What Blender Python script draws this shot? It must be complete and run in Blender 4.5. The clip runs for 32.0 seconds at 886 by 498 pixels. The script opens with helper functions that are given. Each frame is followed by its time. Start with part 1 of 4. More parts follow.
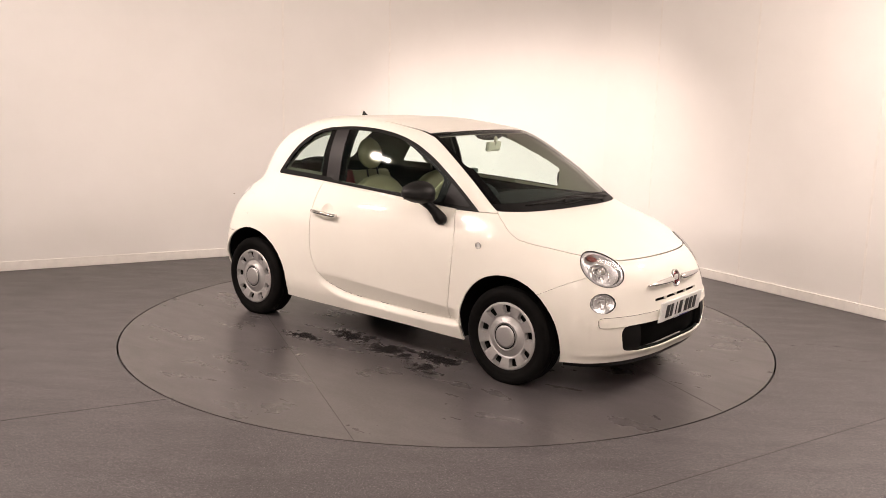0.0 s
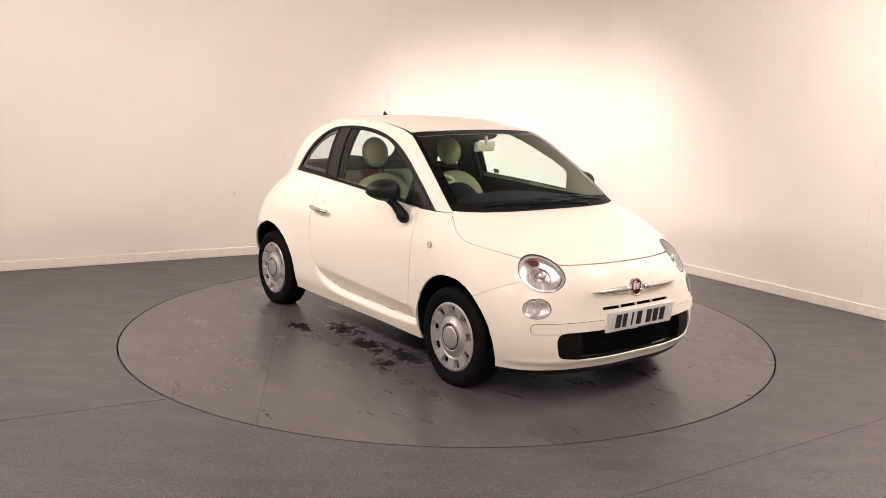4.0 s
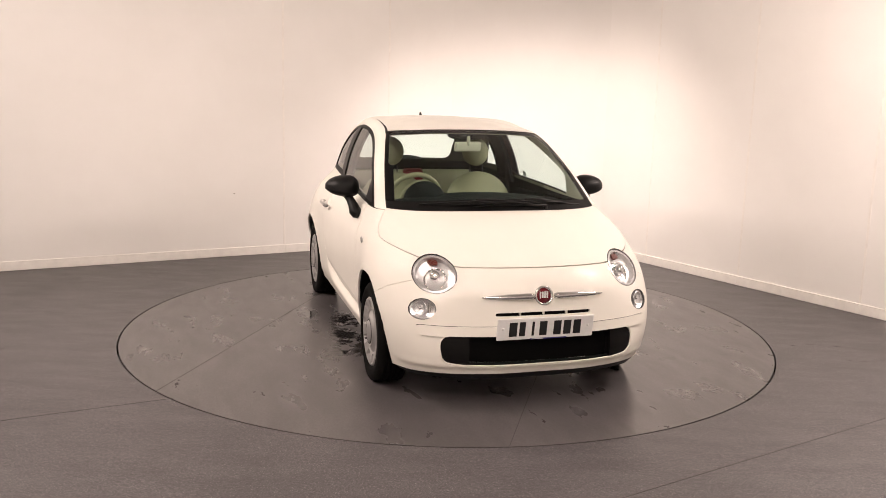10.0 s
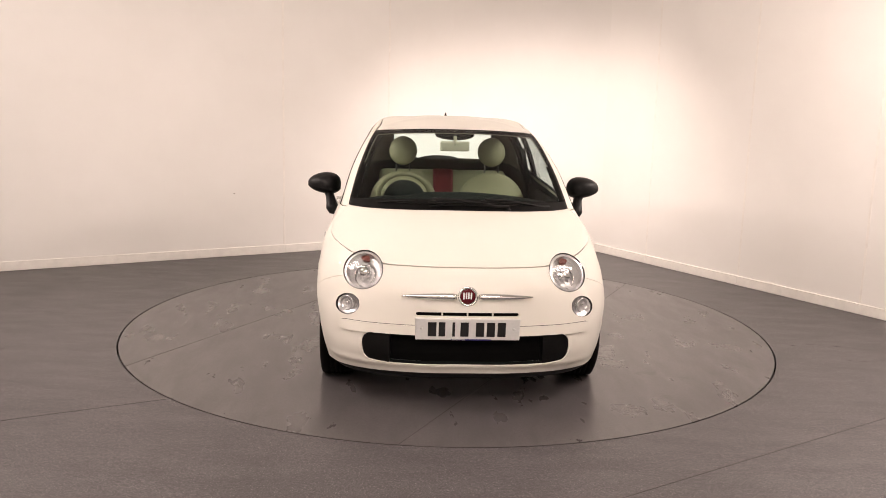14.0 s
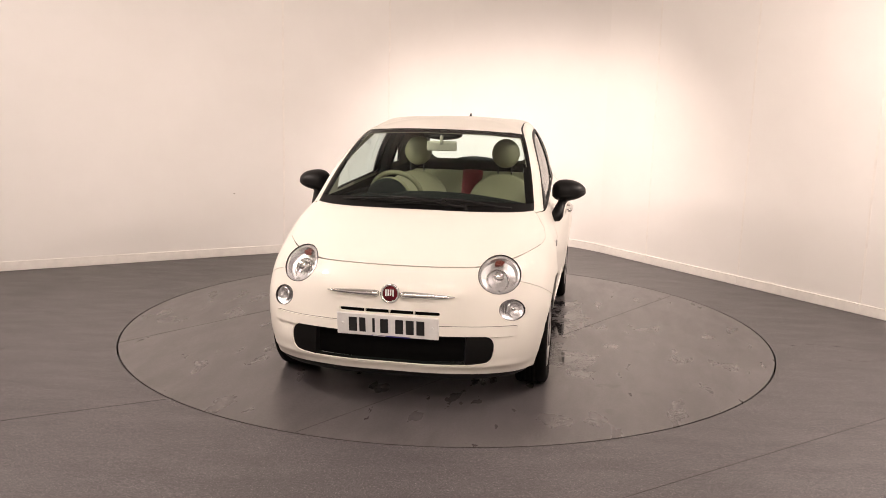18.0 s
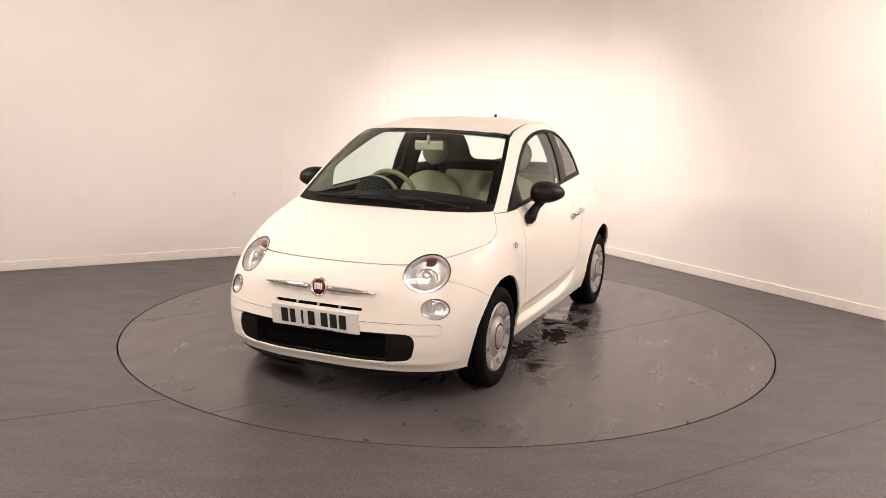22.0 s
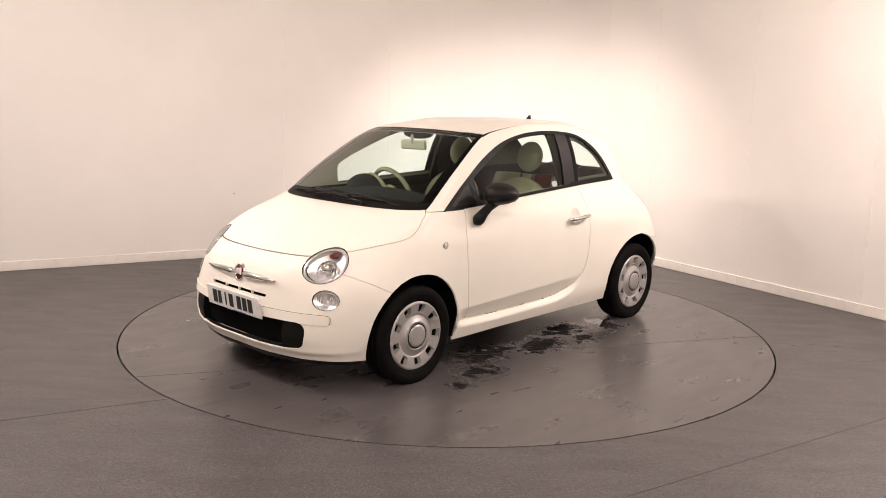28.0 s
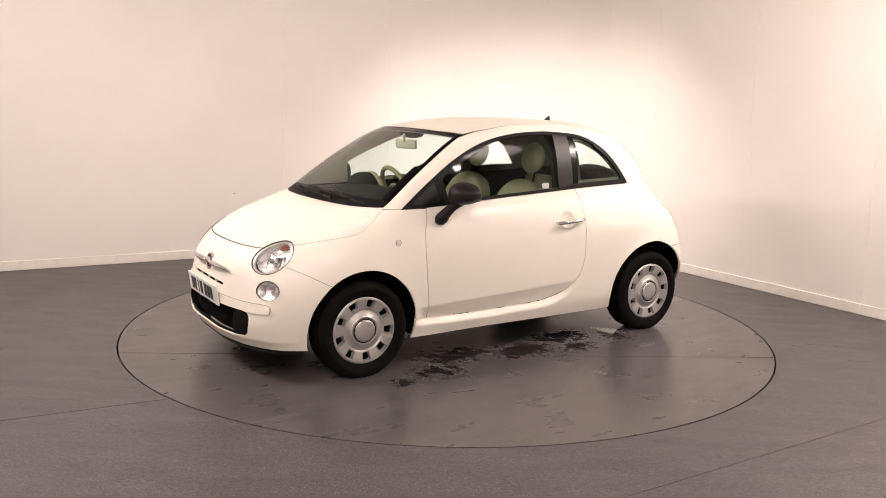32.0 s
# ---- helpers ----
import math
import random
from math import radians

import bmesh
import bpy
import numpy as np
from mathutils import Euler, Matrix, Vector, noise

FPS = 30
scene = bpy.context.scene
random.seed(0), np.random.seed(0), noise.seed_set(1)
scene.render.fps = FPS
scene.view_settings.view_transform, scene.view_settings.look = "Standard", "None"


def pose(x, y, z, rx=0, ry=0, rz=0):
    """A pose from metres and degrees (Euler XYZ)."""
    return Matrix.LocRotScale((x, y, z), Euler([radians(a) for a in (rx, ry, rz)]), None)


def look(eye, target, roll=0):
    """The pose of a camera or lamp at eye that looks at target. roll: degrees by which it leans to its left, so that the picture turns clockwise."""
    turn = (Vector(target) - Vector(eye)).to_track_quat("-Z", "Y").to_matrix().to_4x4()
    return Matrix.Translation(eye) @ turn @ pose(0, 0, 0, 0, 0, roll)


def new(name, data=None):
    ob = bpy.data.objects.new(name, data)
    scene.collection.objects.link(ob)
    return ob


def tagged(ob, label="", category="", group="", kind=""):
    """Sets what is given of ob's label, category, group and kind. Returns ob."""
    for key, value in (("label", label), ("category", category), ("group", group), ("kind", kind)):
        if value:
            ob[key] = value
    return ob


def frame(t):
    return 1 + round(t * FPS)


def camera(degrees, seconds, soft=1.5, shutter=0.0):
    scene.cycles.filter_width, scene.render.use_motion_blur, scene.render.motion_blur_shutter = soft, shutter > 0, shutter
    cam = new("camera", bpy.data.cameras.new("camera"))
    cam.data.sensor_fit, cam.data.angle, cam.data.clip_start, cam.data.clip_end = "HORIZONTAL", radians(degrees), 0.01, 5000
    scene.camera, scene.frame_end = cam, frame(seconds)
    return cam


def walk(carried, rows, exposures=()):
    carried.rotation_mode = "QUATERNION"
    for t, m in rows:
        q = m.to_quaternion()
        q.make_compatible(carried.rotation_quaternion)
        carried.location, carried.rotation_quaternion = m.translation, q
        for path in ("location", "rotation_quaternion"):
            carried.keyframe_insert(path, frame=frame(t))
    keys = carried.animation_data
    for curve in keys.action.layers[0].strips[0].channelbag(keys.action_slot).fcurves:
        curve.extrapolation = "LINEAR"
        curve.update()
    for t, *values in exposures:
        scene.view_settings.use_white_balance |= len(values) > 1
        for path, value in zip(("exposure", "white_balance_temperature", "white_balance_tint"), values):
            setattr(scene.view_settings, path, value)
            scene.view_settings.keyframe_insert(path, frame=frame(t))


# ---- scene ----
cam = camera(54.686, 32.0, soft=.7)
EYE = Vector((0, -5.985, 1.602))
AIM = EYE + Vector((math.sin(radians(-.367)) * math.cos(radians(-10.024)), math.cos(radians(-.367)) * math.cos(radians(-10.024)), math.sin(radians(-10.024))))
walk(cam, [(0.0, look(EYE, AIM, 1.4435)), (32.0, look(EYE, AIM, 1.4435))])

# ---- light: ceiling panels added in front as fill, a wall washer in the corner ----
world = bpy.data.worlds.new("world")
world.use_nodes = True
world.node_tree.nodes["Background"].inputs[0].default_value = (1.0, .86, .74, 1)
world.node_tree.nodes["Background"].inputs[1].default_value = .02
scene.world = world
scene.view_settings.exposure = 0.0
WARM = (1.0, .828, .742)
CEIL = 3.3


def area_lamp(name, eye, target, sx, sy, watts, colour=WARM, spread=180):
    d = bpy.data.lights.new(name, "AREA")
    d.shape, d.size, d.size_y, d.energy, d.color, d.spread = "RECTANGLE", sx, sy, watts, colour, radians(spread)
    ob = new(name, d)
    ob.matrix_basis = look(eye, target)
    return ob


def spot_lamp(name, eye, target, degrees, watts, radius, blend=1.0, colour=WARM):
    d = bpy.data.lights.new(name, "SPOT")
    d.spot_size, d.spot_blend, d.energy, d.shadow_soft_size, d.color = radians(degrees), blend, watts, radius, colour
    ob = new(name, d)
    ob.matrix_basis = look(eye, target)
    return ob


# unseen ceiling panels, added as fill: x, y, size along x, size along y, watts
FILL_PANELS = [(-2.9, -1.5, 1.2, .6, 4), (.0, -3.6, 1.2, .6, 20), (2.9, -1.1, 1.2, .6, 16), (-1.6, -5.3, 1.5, 1.2, 28), (.9, -5.3, 1.5, 1.2, 28)]
for px, py, sx, sy, w in FILL_PANELS:
    area_lamp("fill_panel_lamp", (px, py, CEIL - .07), (px, py, 0), sx - .08, sy - .08, w)
# floodlights: place, aim, watts, beam; the last two are added to fill the walls
FLOODS = [((-3.75, -.46, 2.75), (0, 0, .7), 25, 125), ((3.50, -.15, 2.85), (0, 0, .7), 28, 125), ((2.75, -1.60, 2.80), (2.9, 1.5, .0), 40, 180), ((-2.75, -1.70, 2.80), (-1.3, 2.9, .1), 60, 180)]
for e, a, w, beam in FLOODS:
    d = (Vector(a) - Vector(e)).normalized()
    area_lamp("flood_lamp", Vector(e) + d * .06, a, .34, .17, w, WARM, beam)
WASH = Vector((.36, 1.35, CEIL - .25))
WASH_AIM = Vector((1.08, 4.0, -2.3))
spot_lamp("corner_lamp", WASH, WASH_AIM, 108, 430, .10)

# ---- materials ----


def nodes(name, base, rough=.5, metal=0.0):
    m = bpy.data.materials.new(name)
    m.use_nodes = True
    nt = m.node_tree
    b = nt.nodes["Principled BSDF"]
    b.inputs["Base Color"].default_value = (*base, 1)
    b.inputs["Roughness"].default_value = rough
    b.inputs["Metallic"].default_value = metal
    return m, nt, b


def noise_node(nt, scale, detail=4, rough=.6, stretch=None):
    tc = nt.nodes.new("ShaderNodeTexCoord")
    n = nt.nodes.new("ShaderNodeTexNoise")
    n.inputs["Scale"].default_value, n.inputs["Detail"].default_value, n.inputs["Roughness"].default_value = scale, detail, rough
    if stretch:
        mp = nt.nodes.new("ShaderNodeMapping")
        mp.inputs["Scale"].default_value = stretch
        nt.links.new(tc.outputs["Object"], mp.inputs[0])
        nt.links.new(mp.outputs[0], n.inputs["Vector"])
    else:
        nt.links.new(tc.outputs["Object"], n.inputs["Vector"])
    return n


def ramp(nt, src, stops):
    r = nt.nodes.new("ShaderNodeValToRGB")
    el = r.color_ramp.elements
    while len(el) < len(stops):
        el.new(.5)
    for e, (p, c) in zip(el, stops):
        e.position, e.color = p, (c, c, c, 1) if isinstance(c, (int, float)) else (*c, 1)
    nt.links.new(src, r.inputs[0])
    return r.outputs[0]


def mix(nt, fac, a, b, mode="MIX"):
    x = nt.nodes.new("ShaderNodeMix")
    x.data_type, x.blend_type = "RGBA", mode
    for sock, v in ((0, fac), (6, a), (7, b)):
        if isinstance(v, bpy.types.NodeSocket):
            nt.links.new(v, x.inputs[sock])
        else:
            x.inputs[sock].default_value = v if sock == 0 else (*v, 1)
    return x.outputs[2]


def bump(nt, b, src, strength, dist=.002):
    n = nt.nodes.new("ShaderNodeBump")
    n.inputs["Strength"].default_value, n.inputs["Distance"].default_value = strength, dist
    nt.links.new(src, n.inputs["Height"])
    nt.links.new(n.outputs[0], b.inputs["Normal"])


def plain(name, base, rough=.5, metal=0.0, grain=0.0, scale=60, var=.12, spec=.5):
    """A material with slight mottling in colour and gloss and, if asked, fine relief."""
    m, nt, b = nodes(name, base, rough, metal)
    b.inputs["Specular IOR Level"].default_value = spec
    n = noise_node(nt, scale)
    c = mix(nt, ramp(nt, n.outputs[0], [(.3, 0), (.7, 1)]), tuple(v * (1 - var) for v in base), tuple(min(1, v * (1 + var)) for v in base))
    nt.links.new(c, b.inputs["Base Color"])
    if grain:
        bump(nt, b, n.outputs[0], grain)
    return m


def wall_material():
    m, nt, b = nodes("painted_panel", (.80, .78, .75), .55)
    big, fine = noise_node(nt, 1.1, 5), noise_node(nt, 260, 2)
    scuff = noise_node(nt, 3.0, 8, .75, (1, 1, 3))
    c = mix(nt, ramp(nt, big.outputs[0], [(.3, 0), (.75, 1)]), (.77, .75, .72), (.82, .80, .775))
    c = mix(nt, ramp(nt, scuff.outputs[0], [(.70, 0), (.78, .35)]), c, (.55, .52, .49))
    nt.links.new(c, b.inputs["Base Color"])
    bump(nt, b, fine.outputs[0], .06, .001)
    return m


# water: x, y, half sizes, how full
WET = [(.36, .68, .36, .18, .17), (.62, .88, .24, .15, .12), (-.10, .78, .38, .20, .16), (-.52, .66, .36, .18, .16), (-.44, .88, .24, .12, .12), (-.88, .74, .18, .22, .14), (.92, .97, .13, .11, .11),
       (.50, -.70, .26, .14, .14), (.55, -.88, .22, .11, .12), (.18, -.76, .34, .15, .11), (-.26, -.70, .30, .14, .12), (-.48, -.92, .24, .10, .11)]
# dark marks: the same
SPOTS = [(1.10, 1.16, .09, .14, .12), (1.19, 1.36, .06, .10, .10), (-.04, 1.27, .10, .05, .09), (.34, 1.33, .09, .05, .08), (-.22, 1.44, .12, .05, .10), (-.42, 1.56, .12, .05, .09), (-.72, 1.26, .24, .03, .07), (1.09, 1.55, .07, .04, .07), (1.50, 1.15, .08, .04, .07),
         (-.05, -1.10, .12, .05, .08), (.64, -1.11, .05, .04, .10), (1.09, -1.12, .07, .04, .10), (-.52, -1.47, .07, .05, .09), (-.04, -1.60, .12, .05, .09), (-.71, -1.19, .06, .05, .09), (.94, -.94, .06, .05, .08), (1.45, -.67, .07, .05, .09), (-.65, -.80, .10, .06, .09)]


def patches(nt, places, scale, detail):
    """A ragged field that is high at a few places on the deck and low elsewhere."""
    n = noise_node(nt, scale, detail, .50)
    n.inputs["Distortion"].default_value = .8
    tc = nt.nodes.new("ShaderNodeTexCoord")
    best = None
    for x, y, rx, ry, more in places:
        mp = nt.nodes.new("ShaderNodeMapping")
        mp.vector_type = "TEXTURE"
        mp.inputs["Location"].default_value, mp.inputs["Scale"].default_value = (x, y, 0), (rx, ry, 1)
        nt.links.new(tc.outputs["Object"], mp.inputs[0])
        ln = nt.nodes.new("ShaderNodeVectorMath")
        ln.operation = "LENGTH"
        nt.links.new(mp.outputs[0], ln.inputs[0])
        f = nt.nodes.new("ShaderNodeMapRange")
        f.inputs["From Min"].default_value, f.inputs["From Max"].default_value = .1, 1.95
        f.inputs["To Min"].default_value, f.inputs["To Max"].default_value = .10 + more, -.75
        nt.links.new(ln.outputs["Value"], f.inputs["Value"])
        if best is None:
            best = f.outputs[0]
        else:
            mx = nt.nodes.new("ShaderNodeMath")
            mx.operation = "MAXIMUM"
            nt.links.new(best, mx.inputs[0])
            nt.links.new(f.outputs[0], mx.inputs[1])
            best = mx.outputs[0]
    ad = nt.nodes.new("ShaderNodeMath")
    nt.links.new(n.outputs[0], ad.inputs[0])
    nt.links.new(best, ad.inputs[1])
    # thin runs of water or dirt along the ridges of a second noise
    run = noise_node(nt, scale * .6, 2.0, .5)
    run.inputs["Distortion"].default_value = .9
    prev = run.outputs[0]
    for op, k, more in (("SUBTRACT", .5, 0), ("ABSOLUTE", 0, 0), ("MULTIPLY_ADD", -1.5, .10), ("MAXIMUM", -.05, 0)):
        q = nt.nodes.new("ShaderNodeMath")
        q.operation = op
        q.inputs[1].default_value, q.inputs[2].default_value = k, more
        nt.links.new(prev, q.inputs[0])
        prev = q.outputs[0]
    total = nt.nodes.new("ShaderNodeMath")
    nt.links.new(ad.outputs[0], total.inputs[0])
    nt.links.new(prev, total.inputs[1])
    return total.outputs[0]


def tuple_mul(nt, c, k):
    """A colour made darker or lighter by a factor."""
    return mix(nt, 1.0, c, (k, k, k), "MULTIPLY")


def glints(nt, scale, share, strength):
    """Sparse mineral grains: small spots in a share of the cells."""
    tc = nt.nodes.new("ShaderNodeTexCoord")
    v = nt.nodes.new("ShaderNodeTexVoronoi")
    v.inputs["Scale"].default_value = scale
    nt.links.new(tc.outputs["Object"], v.inputs["Vector"])
    near = ramp(nt, v.outputs["Distance"], [(.28, strength), (.48, 0)])
    sep = nt.nodes.new("ShaderNodeSeparateColor")
    nt.links.new(v.outputs["Color"], sep.inputs[0])
    few = ramp(nt, sep.outputs[0], [(share, 1), (share + .02, 0)])
    m = nt.nodes.new("ShaderNodeMath")
    m.operation = "MULTIPLY"
    nt.links.new(near, m.inputs[0])
    nt.links.new(few, m.inputs[1])
    return m.outputs[0]


def floor_material(name, base, speck, rough, grit, wet=False):
    """Safety vinyl: grey with light and dark grains, scuffs, mop streaks and dulled patches."""
    m, nt, b = nodes(name, base, rough)
    grain, tiny, cloud = noise_node(nt, 115, 4, .85), noise_node(nt, 330, 2, .9), noise_node(nt, 1.6, 6, .62)
    clump = noise_node(nt, 48, 3, .7)
    scuff = noise_node(nt, 4.0, 3.0, .5, (1.0, 2.6, 1))
    mop = noise_node(nt, 2.6, 4.5, .55, (1.0, 3.0, 1))
    mop.inputs["Distortion"].default_value = .35
    c = mix(nt, ramp(nt, cloud.outputs[0], [(.28, 0), (.72, 1)]), tuple(v * .78 for v in base), tuple(v * 1.22 for v in base))
    c = mix(nt, ramp(nt, grain.outputs[0], [(.40, 0), (.62, 1)]), tuple_mul(nt, c, 1 - grit), tuple_mul(nt, c, 1 + grit))
    c = mix(nt, ramp(nt, clump.outputs[0], [(.36, 0), (.66, 1)]), tuple_mul(nt, c, 1 - grit * .45), tuple_mul(nt, c, 1 + grit * .45))
    c = mix(nt, glints(nt, 230, .08, speck), c, (.42, .41, .41))
    c = mix(nt, glints(nt, 170, .02, speck), c, (.45, .44, .44))
    c = mix(nt, ramp(nt, tiny.outputs[0], [(.28, speck), (.40, 0)]), c, (.02, .02, .02))
    c = mix(nt, ramp(nt, scuff.outputs[0], [(.50, 0), (.80, .45)]), c, tuple(v * .55 for v in base))
    c = mix(nt, ramp(nt, mop.outputs[0], [(.48, 0), (.70, .26 if wet else .22)]), c, tuple(v * .62 for v in base))
    c = mix(nt, ramp(nt, mop.outputs[0], [(.22, .26 if wet else .2), (.46, 0)]), c, tuple(min(1, v * 1.55) for v in base))
    nt.links.new(c, b.inputs["Base Color"])
    gloss = mix(nt, .5, cloud.outputs[0], mop.outputs[0])
    r = ramp(nt, gloss, [(.30, rough - .07), (.70, rough + .07)])
    if wet:
        water = patches(nt, WET, 13.0, 2.5)
        film, damp = ramp(nt, water, [(.556, 0), (.574, 1)]), ramp(nt, water, [(.38, 0), (.56, .65)])
        dirt = ramp(nt, patches(nt, SPOTS, 16.0, 2.5), [(.51, 0), (.62, .45)])
        c = mix(nt, dirt, c, tuple(v * .40 for v in base))
        c = mix(nt, damp, c, tuple(v * .72 for v in base))
        r = mix(nt, damp, r, (.20, .20, .20))
        c = mix(nt, film, c, tuple(v * .26 for v in base))
        nt.links.new(c, b.inputs["Base Color"])
        r = mix(nt, film, r, (.055, .055, .055))
    nt.links.new(r, b.inputs["Roughness"])
    bump(nt, b, grain.outputs[0], .10 if grit > .3 else .035, .0008)
    return m


def glow(name, colour, strength):
    m, nt, b = nodes(name, (.8, .8, .8), .4)
    b.inputs["Emission Color"].default_value = (*colour, 1)
    b.inputs["Emission Strength"].default_value = strength
    return m


WALL = wall_material()
SKIRT = plain("skirting_paint", (.80, .77, .73), .45, var=.05, scale=14)
CEILING = plain("ceiling_paint", (.78, .76, .73), .8, var=.03, scale=5)
FLOOR = floor_material("speckled_vinyl", (.079, .0725, .075), .52, .44, .62)
TABLE = floor_material("turntable_vinyl", (.088, .080, .081), .08, .30, .26, True)
DARK = plain("dark_gap", (.003, .003, .003), .8, spec=.06)
DIFFUSER = glow("lamp_diffuser", WARM, 9.0)
LAMPFRAME = plain("lamp_frame_white", (.75, .75, .73), .4)

# ---- mesh helpers ----


def mesh_of(name, verts, faces, smooth=False):
    me = bpy.data.meshes.new(name)
    me.from_pydata([tuple(v) for v in verts], [], faces)
    me.validate()
    if smooth:
        me.polygons.foreach_set("use_smooth", [True] * len(me.polygons))
    me.update()
    return me


def piece(name, me, material, parent=None, label="", m=None):
    ob = new(name, me)
    if material and not me.materials:
        me.materials.append(material)
    if parent:
        ob.parent = parent
    if m is not None:
        ob.matrix_basis = m
    return tagged(ob, label) if label else ob


def part(name, bm, material, parent, label="", smooth=False, m=None):
    """Links a bmesh as one mesh object under a thing or part."""
    me = bpy.data.meshes.new(name)
    bm.normal_update()
    bm.to_mesh(me)
    bm.free()
    if smooth:
        me.polygons.foreach_set("use_smooth", [True] * len(me.polygons))
    return piece(name, me, material, parent, label, m)


def box(x0, x1, y0, y1, z0, z1, bevel=0.0, seg=1, bm=None, m=None):
    bm = bm or bmesh.new()
    made = bmesh.ops.create_cube(bm, size=1, matrix=Matrix.Translation(((x0 + x1) / 2, (y0 + y1) / 2, (z0 + z1) / 2)) @ Matrix.Diagonal((x1 - x0, y1 - y0, z1 - z0, 1)))
    if bevel:
        es = list({e for v in made["verts"] for e in v.link_edges})
        bmesh.ops.bevel(bm, geom=es, offset=bevel, segments=seg, profile=.5, affect="EDGES", clamp_overlap=True)
    if m is not None:
        bmesh.ops.transform(bm, matrix=m, verts=bm.verts[:])
    return bm


def empty(name, m=None):
    ob = new(name)
    ob.empty_display_size = .1
    if m is not None:
        ob.matrix_basis = m
    return ob


# ---- the room ----
CORNER = Vector((.997, 4.128, 0))
LEFT, RIGHT = radians(29.25), radians(-57.17)
TH = .14


def build_wall(name, start, angle, seams, inward, height, label, strips=()):
    """A wall of boards between seams (metres along it from start); boards are separate pieces."""
    root = tagged(empty(name, Matrix.Translation(start) @ Matrix.Rotation(angle, 4, "Z")), label, "wall", kind="structure")
    a, b = min(seams), max(seams)
    back = (.012, TH) if inward < 0 else (-TH, -.012)
    part("core", box(a, b, back[0], back[1], 0, height), WALL, root)
    for s, e in zip(seams, seams[1:]):
        y = (0, .0115) if inward < 0 else (-.0115, 0)
        part("panel", box(s + .0006, e - .0006, y[0], y[1], .0, height, .0008), WALL, root)
        k = -1 if inward < 0 else 1
        if s in strips:
            part("joint_strip", box(s - .010, s + .010, min(0, k * .0024), max(0, k * .0024), .088, height, .001), SKIRT, root)
        part("skirting", box(s + .0006, e - .0006, min(k * .0008, k * .014), max(k * .0008, k * .014), .0, .085, .004, 2), SKIRT, root)
    return root


COVE = 1.15


def build_cove():
    """The rounded corner between the two back walls, with its curved skirting."""
    u, v = Vector((math.cos(LEFT), math.sin(LEFT), 0)), Vector((math.cos(RIGHT), math.sin(RIGHT), 0))
    turn = LEFT - RIGHT
    r = COVE / math.tan(turn / 2)
    a = CORNER - u * COVE
    n = Vector((math.sin(LEFT), -math.cos(LEFT), 0))
    c = a + n * r
    root = tagged(empty("wall_corner"), "cream-white rounded corner of the painted wall", "wall", kind="structure")

    def shell(name, r0, r1, z0, z1, material):
        k, V, F = 36, [], []
        for q, (p0, p1) in enumerate((((r0, z0), (r0, z1)), ((r0, z1), (r1, z1)), ((r1, z1), (r1, z0)))):
            n0 = len(V)
            for i in range(k + 1):
                d = Matrix.Rotation(-turn * i / k, 3, "Z") @ -n
                for rr, z in (p0, p1):
                    V.append(c + d * rr + Vector((0, 0, z)))
            F += [(n0 + 2 * i, n0 + 2 * i + 1, n0 + 2 * i + 3, n0 + 2 * i + 2) for i in range(k)]
        piece(name, mesh_of(name, V, F, True), material, root)
    shell("curved_panel", r, r + .06, 0, CEIL, WALL)
    shell("curved_skirting", r - .014, r - .0008, 0, .085, SKIRT)


build_cove()
# back walls meet behind the car; side and rear walls close the room behind the camera
wl0 = CORNER - Vector((math.cos(LEFT), math.sin(LEFT), 0)) * 9.245
build_wall("wall_left", wl0, LEFT, [0, 6.18, 7.335, 9.245 - COVE], -1, CEIL, "cream-white painted board wall with vertical joints", (6.18, 7.335))
build_wall("wall_right", CORNER, RIGHT, [COVE, 1.85, 2.99, 4.165, 5.32, 6.475, 7.63, 9.0], -1, CEIL, "cream-white painted board wall with vertical joints", (1.85, 2.99, 4.165, 5.32))
wr1 = CORNER + Vector((math.cos(RIGHT), math.sin(RIGHT), 0)) * 9.0
far = wl0 + (wr1 - CORNER)
build_wall("wall_near", wr1, LEFT + math.pi, [0, 2.3, 4.6, 6.9, 9.245], -1, CEIL, "plain cream-white wall behind the camera")
build_wall("wall_side", far, RIGHT + math.pi, [0, 2.25, 4.5, 6.75, 9.0], -1, CEIL, "plain cream-white wall beside the camera")


def slab(name, x, y, r, z0, z1, material, label, category):
    bm = box(x - r, x + r, y - r, y + r, z0, z1)
    return tagged(part(name, bm, material, None), label, category, kind="structure")


slab("ceiling", 0, -1, 9, CEIL, CEIL + .15, CEILING, "plain white ceiling", "ceiling")
# bodies of the added fill panels, all out of view
for px, py, sx, sy, w in FILL_PANELS:
    lamp = tagged(empty("fill_panel", pose(px, py, CEIL)), "white unseen ceiling light panel added as fill, lit", "ceiling light", "ceiling lights")
    bm = box(-sx / 2, sx / 2, -sy / 2, sy / 2, -.045, .002, .006)
    part("frame", bm, LAMPFRAME, lamp)
    part("diffuser", box(-sx / 2 + .03, sx / 2 - .03, -sy / 2 + .03, sy / 2 - .03, -.052, -.046), DIFFUSER, lamp)

